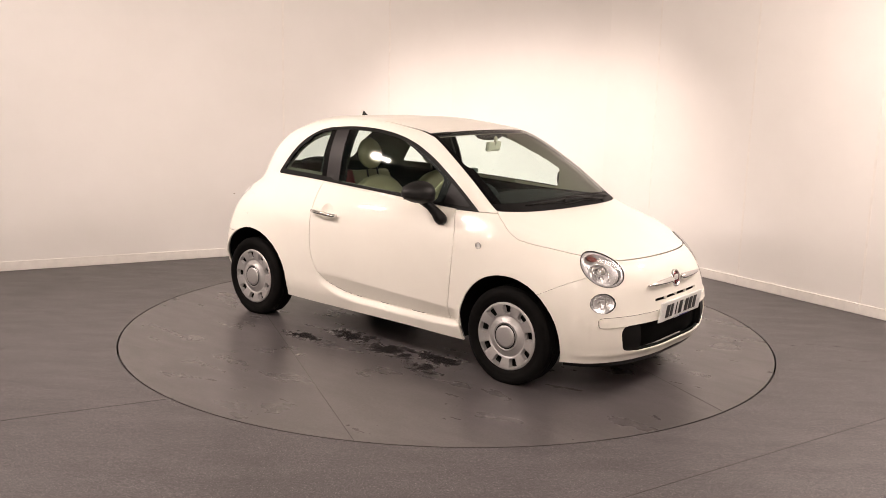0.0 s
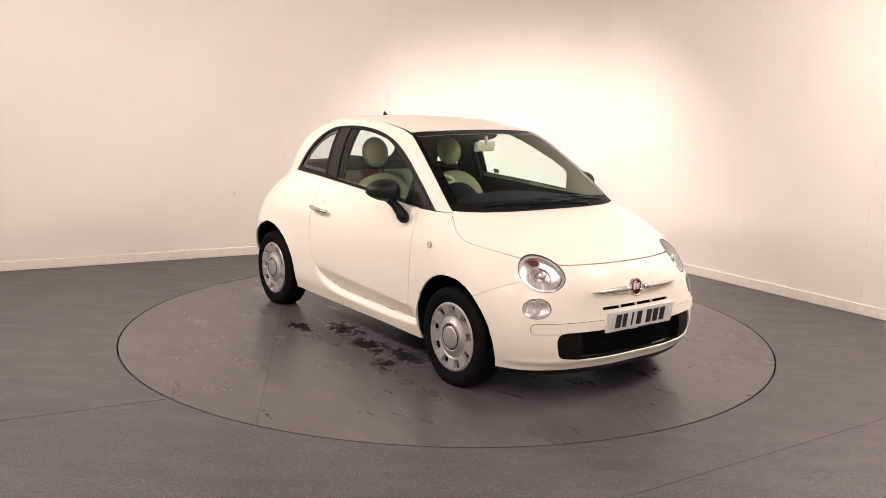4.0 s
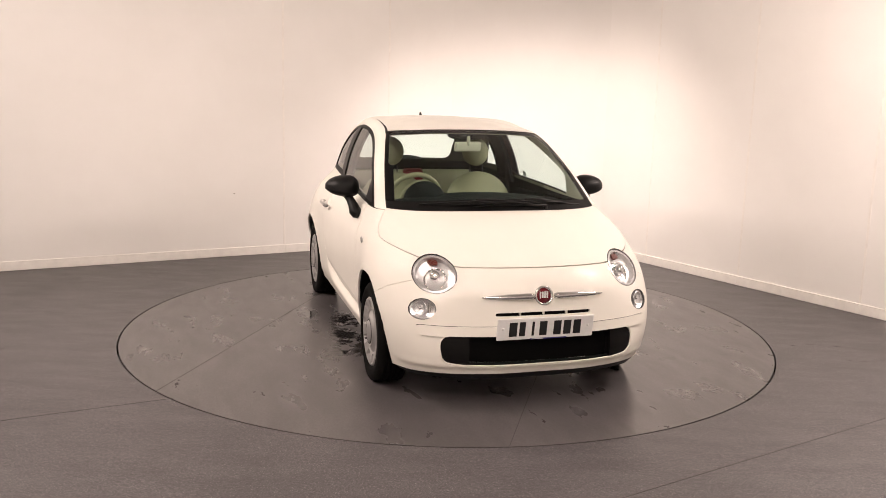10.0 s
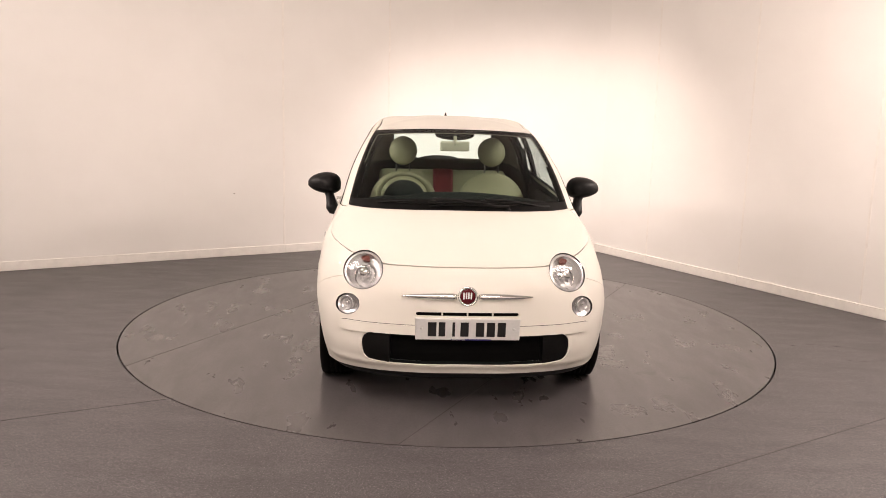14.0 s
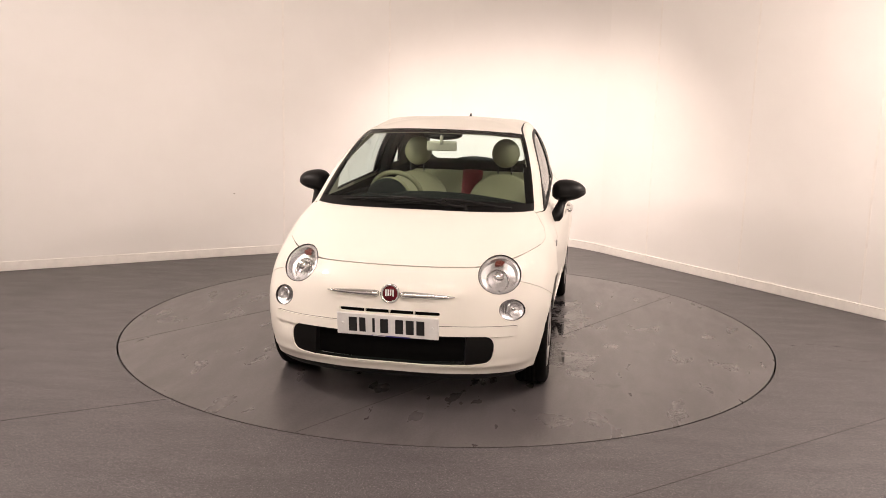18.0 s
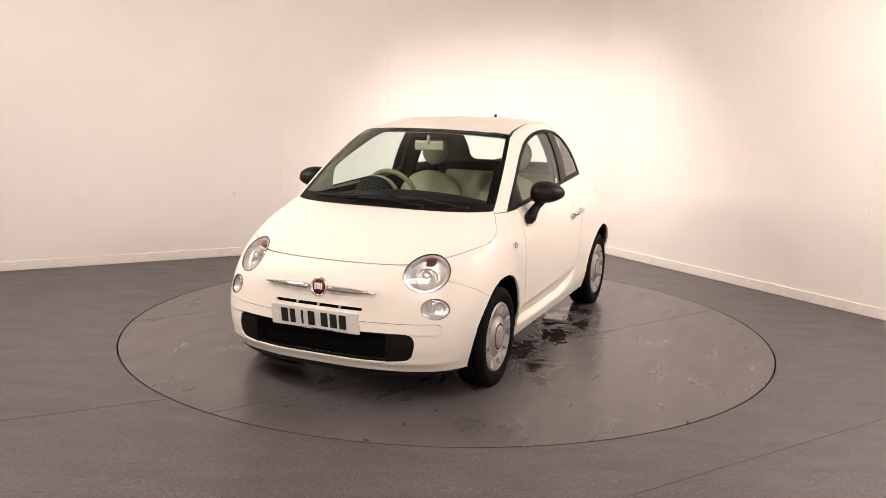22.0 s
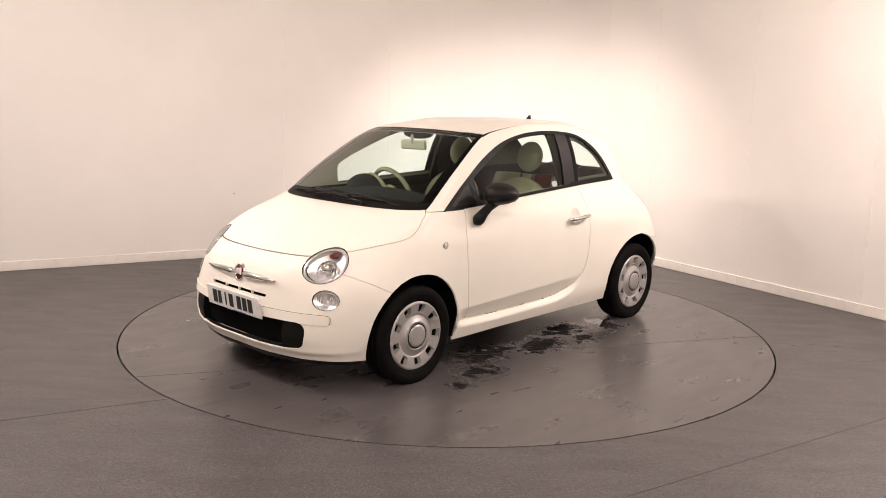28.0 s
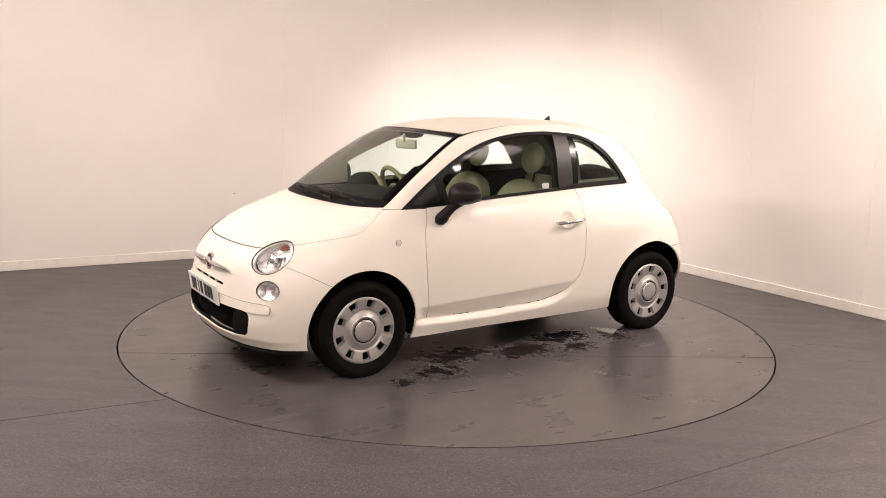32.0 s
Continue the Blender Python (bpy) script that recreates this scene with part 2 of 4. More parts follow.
# floodlight bodies, out of view; the last two belong to the added wall fill
for e, a, w, beam in FLOODS:
    fl = tagged(empty("floodlight", look(e, a)), "white unseen floodlight with a lit face, two of four added as wall fill", "floodlight", "floodlights")
    part("housing", box(-.19, .19, -.11, .11, -.04, .06, .015, 2), LAMPFRAME, fl)
    part("lit_face", box(-.17, .17, -.085, .085, -.048, -.041), DIFFUSER, fl)
    part("bracket", box(-.012, .012, .10, .13, -.01, CEIL - e[2] + .02), LAMPFRAME, fl)
sp = tagged(empty("spotlight", look(WASH, WASH_AIM)), "white round spotlight hung from the ceiling", "spotlight")
bm = bmesh.new()
bmesh.ops.create_cone(bm, cap_ends=False, segments=24, radius1=.13, radius2=.10, depth=.24, matrix=Matrix.Translation((0, 0, .06)))
part("can", bm, LAMPFRAME, sp)
bm = box(WASH.x - .02, WASH.x + .02, WASH.y - .02, WASH.y + .02, WASH.z + .05, CEIL + .01)
bmesh.ops.transform(bm, matrix=sp.matrix_basis.inverted(), verts=bm.verts[:])
part("mount", bm, LAMPFRAME, sp)

# floor with a round opening for the turntable
RT = 2.213


def floor_mesh():
    n, out = 160, 12.0
    V, F = [], []
    for i in range(n):
        a = 2 * math.pi * i / n
        c, s = math.cos(a), math.sin(a)
        k = out / max(abs(c), abs(s))
        V += [((RT + .011) * c, (RT + .011) * s, -.06), ((RT + .011) * c, (RT + .011) * s, 0), ((RT + .5) * c, (RT + .5) * s, 0), (k * c, k * s, 0)]
        j = (i + 1) % n
        for q in range(3):
            F.append((4 * i + q, 4 * i + q + 1, 4 * j + q + 1, 4 * j + q))
    return mesh_of("floor", V, [f[::-1] for f in F])


tagged(piece("floor", floor_mesh(), FLOOR), "dark grey speckled safety vinyl floor", "floor", kind="structure")
tagged(piece("pit_floor", mesh_of("pit_floor", [(-2.6, -2.6, -.06), (2.6, -2.6, -.06), (2.6, 2.6, -.06), (-2.6, 2.6, -.06)], [(0, 1, 2, 3)]), DARK), "dark pit under the turntable", "pit", kind="structure")

# ---- the turntable and what it carries ----
TURN = [(t, -39.389 - 3.3652 * t + .0009 * (t - 16) ** 2) for t in range(33)]
CAR_AT = Vector((-.0778, .002, 0))


def disc_mesh(r, z0, z1, n=200):
    V = [(r * math.cos(2 * math.pi * i / n), r * math.sin(2 * math.pi * i / n), z) for z in (z0, z1) for i in range(n)]
    F = [tuple(range(n, 2 * n))] + [(i, (i + 1) % n, n + (i + 1) % n, n + i) for i in range(n)]
    return mesh_of("deck", V, F)


turntable = tagged(empty("turntable"), "round turntable covered in dark grey vinyl", "turntable", kind="structure")
piece("deck", disc_mesh(RT, -.055, 0), TABLE, turntable)

car = tagged(empty("car"), "cream-white three-door hatchback with black door mirrors, on the turntable", "car")
# joints of the vinyl sheets on the deck and on the floor
JOINT = plain("joint_dark", (.045, .040, .039), .5, var=.5, scale=25)


def joint(name, a, b, parent, z=.0012, w=.0034):
    a, b = Vector((*a, z)), Vector((*b, z))
    n = Vector((a.y - b.y, b.x - a.x, 0)).normalized() * w / 2
    V = [a + n, b + n, b - n, a - n]
    V += [v - Vector((0, 0, .002)) for v in V]
    return piece(name, mesh_of(name, V, [(3, 2, 1, 0), (0, 1, 5, 4), (1, 2, 6, 5), (2, 3, 7, 6), (3, 0, 4, 7)]), JOINT, parent)


# two parallel joints across the deck
d, nrm = Vector((.872, -.489)), Vector((.489, .872))
for off in (-1.19, .77):
    half = math.sqrt(RT ** 2 - off ** 2) - .002
    c = nrm * off
    joint("deck_joint", c - d * half, c + d * half, turntable)
floor_joints = tagged(empty("floor_joint"), "thin dark joints between the floor vinyl sheets", "joint", kind="structure")
e1 = (Vector((-1.452, -1.683)) - Vector((-2.159, -2.049))).normalized()
joint("joint_line", Vector((-1.452, -1.683)) - e1 * 6, Vector((-1.452, -1.683)) + e1 * .02, floor_joints)
e2 = (Vector((2.325, -1.676)) - Vector((.738, -2.690))).normalized()
joint("joint_line", Vector((.738, -2.690)) - e2 * 3.0, Vector((2.325, -1.676)) + e2 * 2.2, floor_joints)


# small rubber marks on the floor, and a chip in the wall paint
CHIP = plain("bare_board", (.26, .23, .21), .8)
SCUFF = plain("rubber_mark", (.035, .030, .029), .7)


def scuff(x, y, length, width, angle, parent, seed):
    rnd = random.Random(seed)
    n, V = 14, []
    for k in range(n):
        a = 2 * math.pi * k / n
        r = rnd.uniform(.45, 1.0)
        q = Matrix.Rotation(angle, 2) @ Vector((math.cos(a) * length * r, math.sin(a) * width * r))
        V.append((x + q.x, y + q.y, .0009))
    return piece("scuff_mark", mesh_of("scuff_mark", V, [tuple(range(n))]), SCUFF, parent)


# x, y, half length, half width, turn
SCUFFS = [(2.358, -.337, .022, .010, .3), (2.485, -.298, .06, .006, .1), (2.662, -.335, .03, .012, -.2), (2.604, -.646, .028, .008, .5), (2.70, -.66, .05, .005, .2), (-2.75, -.9, .03, .008, 1.0), (-2.5, .4, .04, .006, .4)]
marks = tagged(empty("floor_marks"), "small dark rubber scuffs on the vinyl floor", "scuff", kind="structure")
for k, (x, y, l, w, a) in enumerate(SCUFFS):
    scuff(x, y, l, w, a, marks, k)
chip = part("wall_chip", box(5.665, 5.681, -.0016, -.0002, .616, .625, .0006), CHIP, bpy.data.objects["wall_left"], "small chip in the paint")
# ---- car body surface: rings of a lofted shell, from the sill up to the roof ----
# every ring runs from the middle of the nose round the left side to the middle of the tail
RINGS = [
    [(1.802, 0, 0.195), (1.787, 0.3, 0.195), (1.712, 0.53, 0.192), (1.612, 0.66, 0.19), (1.47, 0.728, 0.188), (1.15, 0.745, 0.198), (0.78, 0.745, 0.183), (0.4, 0.745, 0.188), (-0.2, 0.745, 0.19), (-0.8, 0.745, 0.196), (-1.144, 0.745, 0.218), (-1.402, 0.735, 0.27), (-1.542, 0.6, 0.305), (-1.618, 0.32, 0.32), (-1.638, 0, 0.32)],
    [(1.832, 0, 0.29), (1.815, 0.32, 0.29), (1.742, 0.555, 0.29), (1.632, 0.685, 0.29), (1.48, 0.758, 0.29), (1.15, 0.775, 0.29), (0.72, 0.775, 0.28), (0.4, 0.775, 0.28), (-0.2, 0.775, 0.28), (-0.75, 0.775, 0.285), (-1.144, 0.785, 0.3), (-1.412, 0.765, 0.345), (-1.582, 0.62, 0.375), (-1.663, 0.33, 0.38), (-1.683, 0, 0.38)],
    [(1.822, 0, 0.42), (1.8, 0.33, 0.42), (1.73, 0.56, 0.42), (1.63, 0.7, 0.42), (1.48, 0.775, 0.42), (1.15, 0.797, 0.42), (0.75, 0.787, 0.41), (0.4, 0.788, 0.41), (-0.2, 0.788, 0.41), (-0.72, 0.79, 0.42), (-1.144, 0.807, 0.43), (-1.412, 0.785, 0.45), (-1.592, 0.635, 0.46), (-1.673, 0.335, 0.46), (-1.693, 0, 0.46)],
    [(1.802, 0, 0.53), (1.785, 0.33, 0.53), (1.709, 0.555, 0.53), (1.614, 0.69, 0.53), (1.47, 0.778, 0.53), (1.15, 0.808, 0.54), (0.78, 0.797, 0.53), (0.4, 0.797, 0.53), (-0.2, 0.797, 0.53), (-0.75, 0.8, 0.54), (-1.144, 0.813, 0.55), (-1.404, 0.781, 0.56), (-1.569, 0.63, 0.57), (-1.652, 0.333, 0.57), (-1.674, 0, 0.57)],
    [(1.78, 0, 0.63), (1.765, 0.32, 0.63), (1.668, 0.53, 0.64), (1.568, 0.665, 0.65), (1.44, 0.755, 0.655), (1.15, 0.812, 0.66), (0.82, 0.8, 0.65), (0.4, 0.8, 0.65), (-0.2, 0.8, 0.65), (-0.75, 0.803, 0.66), (-1.144, 0.807, 0.67), (-1.384, 0.765, 0.68), (-1.528, 0.613, 0.69), (-1.614, 0.326, 0.69), (-1.639, 0, 0.69)],
    [(1.725, 0, 0.715), (1.69, 0.31, 0.72), (1.595, 0.512, 0.735), (1.497, 0.635, 0.75), (1.392, 0.703, 0.765), (1.15, 0.778, 0.785), (0.85, 0.79, 0.785), (0.4, 0.795, 0.77), (-0.2, 0.797, 0.77), (-0.75, 0.8, 0.78), (-1.144, 0.78, 0.8), (-1.348, 0.717, 0.815), (-1.477, 0.568, 0.82), (-1.573, 0.311, 0.82), (-1.601, 0, 0.82)],
    [(1.62, 0, 0.79), (1.588, 0.29, 0.79), (1.505, 0.475, 0.8), (1.422, 0.586, 0.815), (1.32, 0.66, 0.835), (1.12, 0.735, 0.865), (0.86, 0.752, 0.875), (0.4, 0.775, 0.86), (-0.2, 0.775, 0.87), (-0.75, 0.765, 0.885), (-1.124, 0.731, 0.9), (-1.304, 0.646, 0.915), (-1.414, 0.51, 0.92), (-1.522, 0.288, 0.92), (-1.554, 0, 0.92)],
    [(1.42, 0, 0.885), (1.4, 0.27, 0.882), (1.338, 0.442, 0.88), (1.276, 0.553, 0.88), (1.195, 0.622, 0.885), (1.06, 0.7, 0.91), (0.87, 0.728, 0.925), (0.42, 0.74, 0.935), (-0.18, 0.728, 0.955), (-0.72, 0.708, 0.975), (-1.074, 0.661, 0.985), (-1.246, 0.583, 0.99), (-1.347, 0.463, 0.995), (-1.454, 0.269, 1), (-1.485, 0, 1)],
    [(1.16, 0, 0.962), (1.145, 0.25, 0.96), (1.11, 0.42, 0.958), (1.065, 0.54, 0.958), (1.015, 0.615, 0.96), (0.965, 0.662, 0.963), (0.86, 0.71, 0.957), (0.45, 0.71, 0.965), (-0.15, 0.69, 0.993), (-0.68, 0.665, 1.02), (-1.014, 0.626, 1.042), (-1.19, 0.578, 1.06), (-1.303, 0.468, 1.065), (-1.377, 0.253, 1.065), (-1.393, 0, 1.065)],
    [(0.83, 0, 1.205), (0.815, 0.235, 1.203), (0.78, 0.39, 1.2), (0.745, 0.49, 1.195), (0.705, 0.56, 1.19), (0.665, 0.605, 1.185), (0.58, 0.645, 1.18), (0.3, 0.645, 1.18), (-0.15, 0.635, 1.2), (-0.62, 0.61, 1.215), (-0.916, 0.579, 1.22), (-1.096, 0.542, 1.225), (-1.207, 0.446, 1.23), (-1.261, 0.239, 1.23), (-1.278, 0, 1.23)],
    [(0.45, 0, 1.4), (0.445, 0.2, 1.398), (0.425, 0.33, 1.393), (0.4, 0.42, 1.386), (0.37, 0.48, 1.38), (0.335, 0.521, 1.374), (0.25, 0.545, 1.365), (0.08, 0.548, 1.375), (-0.2, 0.545, 1.385), (-0.55, 0.53, 1.375), (-0.796, 0.505, 1.365), (-0.956, 0.473, 1.355), (-1.045, 0.39, 1.355), (-1.083, 0.21, 1.36), (-1.098, 0, 1.365)],
    [(0.25, 0, 1.441), (0.245, 0.15, 1.44), (0.232, 0.27, 1.434), (0.215, 0.36, 1.424), (0.195, 0.425, 1.414), (0.165, 0.465, 1.412), (0.1, 0.482, 1.416), (-0.04, 0.487, 1.433), (-0.26, 0.487, 1.44), (-0.48, 0.48, 1.437), (-0.65, 0.455, 1.429), (-0.78, 0.41, 1.422), (-0.87, 0.32, 1.428), (-0.91, 0.17, 1.43), (-0.92, 0, 1.432)],
]
NV = [10, 20, 6, 5, 6, 6, 7, 7, 9, 9, 6, 6, 6]      # rows of faces between rings
NU = [14, 10, 8, 7, 15, 17, 14, 26, 22, 17, 13, 11, 12, 12]      # faces between places along a ring
CREASE = 8          # the ring at cowl and belt, where glass meets metal


def spline(P, k, n, mirror=False, crease=None):
    """Points along a smooth curve through the points P (along the first axis) with knots k, n to a span."""
    P, k = np.asarray(P, float), np.asarray(k, float)
    if mirror:      # the curve crosses the middle plane at both ends
        f = np.array([1, -1, 1])
        P = np.concatenate([P[1:2] * f, P, P[-2:-1] * f])
        k = np.concatenate([[2 * k[0] - k[1]], k, [2 * k[-1] - k[-2]]])
    d = (P[1:] - P[:-1]) / (k[1:] - k[:-1]).reshape(-1, *[1] * (P.ndim - 1))
    h = (k[1:] - k[:-1]).reshape(-1, *[1] * (P.ndim - 1))
    T = np.empty_like(P)
    T[0], T[-1] = d[0], d[-1]
    T[1:-1] = (d[:-1] * h[1:] + d[1:] * h[:-1]) / (h[1:] + h[:-1])
    out, a, b = [], (1 if mirror else 0), len(P) - (2 if mirror else 1)
    for i in range(a, b):
        t0, t1 = T[i], T[i + 1]
        if crease is not None and i == crease:
            t0 = d[i]
        if crease is not None and i + 1 == crease:
            t1 = d[i]
        m = n[i - a]
        for s in np.arange(m) / m:
            s2, s3 = s * s, s ** 3
            out.append((2 * s3 - 3 * s2 + 1) * P[i] + (s3 - 2 * s2 + s) * h[i] * t0 + (3 * s2 - 2 * s3) * P[i + 1] + (s3 - s2) * h[i] * t1)
    out.append(P[b])
    return np.array(out)


def body_grid():
    """The half shell as a grid of points: rings by places along a ring."""
    R = np.array(RINGS)
    last = R[-1]
    pole = np.array([-.27, 0, 1.472])
    inner = pole + (last - pole) * .5
    inner[:, 2] = 1.463
    R = np.concatenate([R, inner[None], np.repeat(pole[None, None], R.shape[1], 1)])
    ku = np.concatenate([[0], np.cumsum(np.linalg.norm(R[2, 1:] - R[2, :-1], axis=1))])
    nu = NU
    A = np.array([spline(r, ku, nu, mirror=True) for r in R])
    A[:, 0, 1] = A[:, -1, 1] = 0
    kv = np.concatenate([[0], np.cumsum(np.linalg.norm(A[1:] - A[:-1], axis=2).mean(1))])
    nv = NV
    return spline(A, kv, nv, crease=CREASE)


# ---- car materials ----
def paint_material():
    m, nt, b = nodes("cream_paint", (.76, .738, .675), .5)
    b.inputs["Specular IOR Level"].default_value = .12
    n = noise_node(nt, 2.5, 5)
    nt.links.new(mix(nt, ramp(nt, n.outputs[0], [(.3, 0), (.7, 1)]), (.748, .724, .662), (.775, .752, .690)), b.inputs["Base Color"])
    b.inputs["Coat Weight"].default_value, b.inputs["Coat Roughness"].default_value = .36, .018
    peel = noise_node(nt, 320, 2)
    bump(nt, b, peel.outputs[0], .012, .0006)
    return m


def glass_material(name, tint, base=.045):
    """Clear tinted glass that mirrors more at a slant, alike from both sides."""
    m = bpy.data.materials.new(name)
    m.use_nodes = True
    nt = m.node_tree
    nt.nodes.remove(nt.nodes["Principled BSDF"])
    t, g, f, x, p, r = (nt.nodes.new("ShaderNode" + k) for k in ("BsdfTransparent", "BsdfGlossy", "LayerWeight", "MixShader", "Math", "MapRange"))
    t.inputs[0].default_value = (*tint, 1)
    g.inputs["Roughness"].default_value = .012
    p.operation = "POWER"
    p.inputs[1].default_value = 4.5
    r.inputs["To Min"].default_value, r.inputs["To Max"].default_value = base, 1.0
    for a, i in ((f.outputs["Facing"], p.inputs[0]), (p.outputs[0], r.inputs["Value"]), (r.outputs[0], x.inputs[0]), (t.outputs[0], x.inputs[1]), (g.outputs[0], x.inputs[2])):
        nt.links.new(a, i)
    nt.links.new(x.outputs[0], nt.nodes["Material Output"].inputs[0])
    return m


def tyre_material():
    m, nt, b = nodes("tyre_rubber", (.004, .0038, .0037), .75)
    n, d = noise_node(nt, 90, 4), noise_node(nt, 7, 6)
    nt.links.new(mix(nt, ramp(nt, d.outputs[0], [(.35, 0), (.75, 1)]), (.0028, .0026, .0025), (.006, .0056, .0053)), b.inputs["Base Color"])
    b.inputs["Specular IOR Level"].default_value = .08
    bump(nt, b, n.outputs[0], .25, .0015)
    return m


PAINT = paint_material()
GLASS = glass_material("tinted_glass", (.880, .972, .960), .018)
LENS = glass_material("clear_lens", (.95, .95, .95))
BLACK = plain("black_plastic", (.0035, .0033, .0033), .48, grain=.25, scale=420, spec=.24)
SATIN = plain("satin_black", (.008, .0068, .0072), .42, scale=30, spec=.26)
FRAME = plain("frame_black", (.005, .0046, .0046), .5, scale=30, spec=.12)
FRIT = plain("black_glass_edge", (.003, .003, .003), .2, scale=20, spec=.08)
TRIMDARK = plain("charcoal_trim", (.007, .0095, .0085), .78, grain=.2, scale=260, spec=.15)
LINER = plain("headliner_fabric", (.22, .23, .165), .9, grain=.2, scale=400)
OLIVE = plain("olive_trim", (.075, .078, .055), .85, grain=.2, scale=300, spec=.2)
IVORY = plain("ivory_trim", (.52, .51, .39), .8, grain=.2, scale=300, var=.05, spec=.3)
CREAM = plain("ivory_upholstery", (.26, .25, .145), .62, grain=.12, scale=120)
RED = plain("red_upholstery", (.15, .008, .010), .7, grain=.15, scale=160)
CHROME = plain("chrome", (.66, .655, .65), .10, 1.0, var=.03)
REFLECTOR = plain("lamp_reflector", (.76, .76, .77), .24, .70, grain=.8, scale=75, var=.10)
SILVER = plain("silver_cover", (.40, .39, .385), .40, .5, grain=.03, scale=300, var=.06)
AMBER = plain("amber_bulb", (.13, .022, .013), .3)
REDLENS = plain("red_lens", (.35, .012, .01), .12)
BADGE = plain("maroon_enamel", (.11, .006, .011), .2)
PAPER = plain("sticker_paper", (.42, .43, .42), .6, var=.1, scale=200)
PLATE = plain("plate_white", (.72, .72, .71), .35, var=.03)
INK = plain("plate_ink", (.012, .012, .013), .4)
BLUE = plain("blue_strip", (.02, .02, .16), .4)
TYRE = tyre_material()


# ---- cutting the shell into panels ----
def cut(S, f):
    """Parts a sheet (points, faces) along f = 0: the faces inside (f < 0) and those outside."""
    V, F = S
    V = V.copy()
    val = f(V)
    extra, seen, n = [], {}, len(V)
    inside, outside = [], []
    sign = val < 0
    for face in F:
        k = sum(sign[i] for i in face)
        if k == len(face):
            inside.append(face)
        elif k == 0:
            outside.append(face)
        else:
            a, b = [], []
            for i, j in zip(face, face[1:] + face[:1]):
                (a if sign[i] else b).append(i)
                if sign[i] != sign[j]:
                    key = (i, j) if i < j else (j, i)
                    if key not in seen:
                        p, q = V[key[0]], V[key[1]]
                        fp, fq, lo, hi = val[key[0]], val[key[1]], 0.0, 1.0
                        s = fp / (fp - fq)
                        for _ in range(3):
                            r = p + (q - p) * s
                            fr = f(r[None])[0]
                            if (fr < 0) == (fp < 0):
                                lo, fp = s, fr
                            else:
                                hi, fq = s, fr
                            if abs(fr) < 1e-6 or fp == fq:
                                break
                            s = lo + (hi - lo) * fp / (fp - fq)
                        seen[key] = n + len(extra)
                        extra.append(p + (q - p) * s)
                    a.append(seen[key])
                    b.append(seen[key])
            if len(a) > 2:
                inside.append(a)
            if len(b) > 2:
                outside.append(b)
    if extra:
        V = np.concatenate([V, np.array(extra)])
    return (V, inside), (V, outside)


def panel_cut(S, f, gap=.0021):
    """A panel and what is left of its sheet, with a shut line between them."""
    g = gap if callable(gap) else (lambda P: gap)
    inner, _ = cut(S, lambda P: f(P) + g(P))
    _, outer = cut(S, lambda P: f(P) - g(P))
    return inner, outer


def tidy(S):
    V, F = S
    used = sorted({i for f in F for i in f})
    new_of = {i: k for k, i in enumerate(used)}
    out = []
    for f in F:
        g = [new_of[i] for i in f]
        g = [a for a, b in zip(g, g[1:] + g[:1]) if a != b]
        if len(g) > 2:
            out.append(g)
    return V[used][:, :3], out


def normals(V, F):
    N = np.zeros_like(V)
    for f in F:
        p = V[f]
        n = np.cross(p[1] - p[0], p[2] - p[0])
        if len(f) > 3:
            n = n + np.cross(p[2] - p[0], p[3] - p[0])
        for i in f:
            N[i] += n
    return N / np.maximum(np.linalg.norm(N, axis=1, keepdims=True), 1e-9)


def sheet(name, S, material, parent, depth=.012, lift=0.0, label="", flat=False):
    """Links a cut sheet as a panel with folded-in edges; lift moves it outwards."""
    V, F = tidy(S)
    N = normals(V, F)
    V = V + N * lift
    count = {}
    for f in F:
        for i, j in zip(f, f[1:] + f[:1]):
            count[(i, j)] = 1
    rim = [(i, j) for (i, j) in count if (j, i) not in count]
    idx = sorted({i for e in rim for i in e})
    if depth and idx:
        n = len(V)
        a = {i: n + k for k, i in enumerate(idx)}
        b = {i: n + len(idx) + k for k, i in enumerate(idx)}
        V = np.concatenate([V, V[idx], V[idx] - N[idx] * depth])
        F = F + [[a[j], a[i], b[i], b[j]] for i, j in rim]
    return piece(name, mesh_of(name, V, F, not flat), material, parent, label)


def polygon_sd(P, ring):
    """Signed distance from points (x, z) to a closed outline; inside is below zero."""
    A = np.asarray(ring, float)
    B = np.roll(A, -1, 0)
    best = np.full(len(P), 1e9)
    inside = np.zeros(len(P), bool)
    for a, b in zip(A, B):
        e, w = b - a, P - a
        t = np.clip((w @ e) / max(e @ e, 1e-12), 0, 1)
        best = np.minimum(best, ((w - t[:, None] * e) ** 2).sum(1))
        c = ((a[1] > P[:, 1]) != (b[1] > P[:, 1]))
        if a[1] != b[1]:
            inside ^= c & (P[:, 0] < (b[0] - a[0]) * (P[:, 1] - a[1]) / (b[1] - a[1]) + a[0])
    return np.where(inside, -1, 1) * np.sqrt(best)


def curve2(pts, n=5):
    """A smooth open line through plan points."""
    P = np.asarray(pts, float)
    k = np.concatenate([[0], np.cumsum(np.linalg.norm(np.diff(P, axis=0), axis=1))])
    return spline(P, k, [n] * (len(P) - 1))


def rbox(a, b, ha, hb, r):
    """Signed distance to a rounded rectangle of half sizes ha, hb in the coordinates a, b."""
    qa, qb = np.abs(a) - ha + r, np.abs(b) - hb + r
    return np.hypot(np.maximum(qa, 0), np.maximum(qb, 0)) + np.minimum(np.maximum(qa, qb), 0) - r


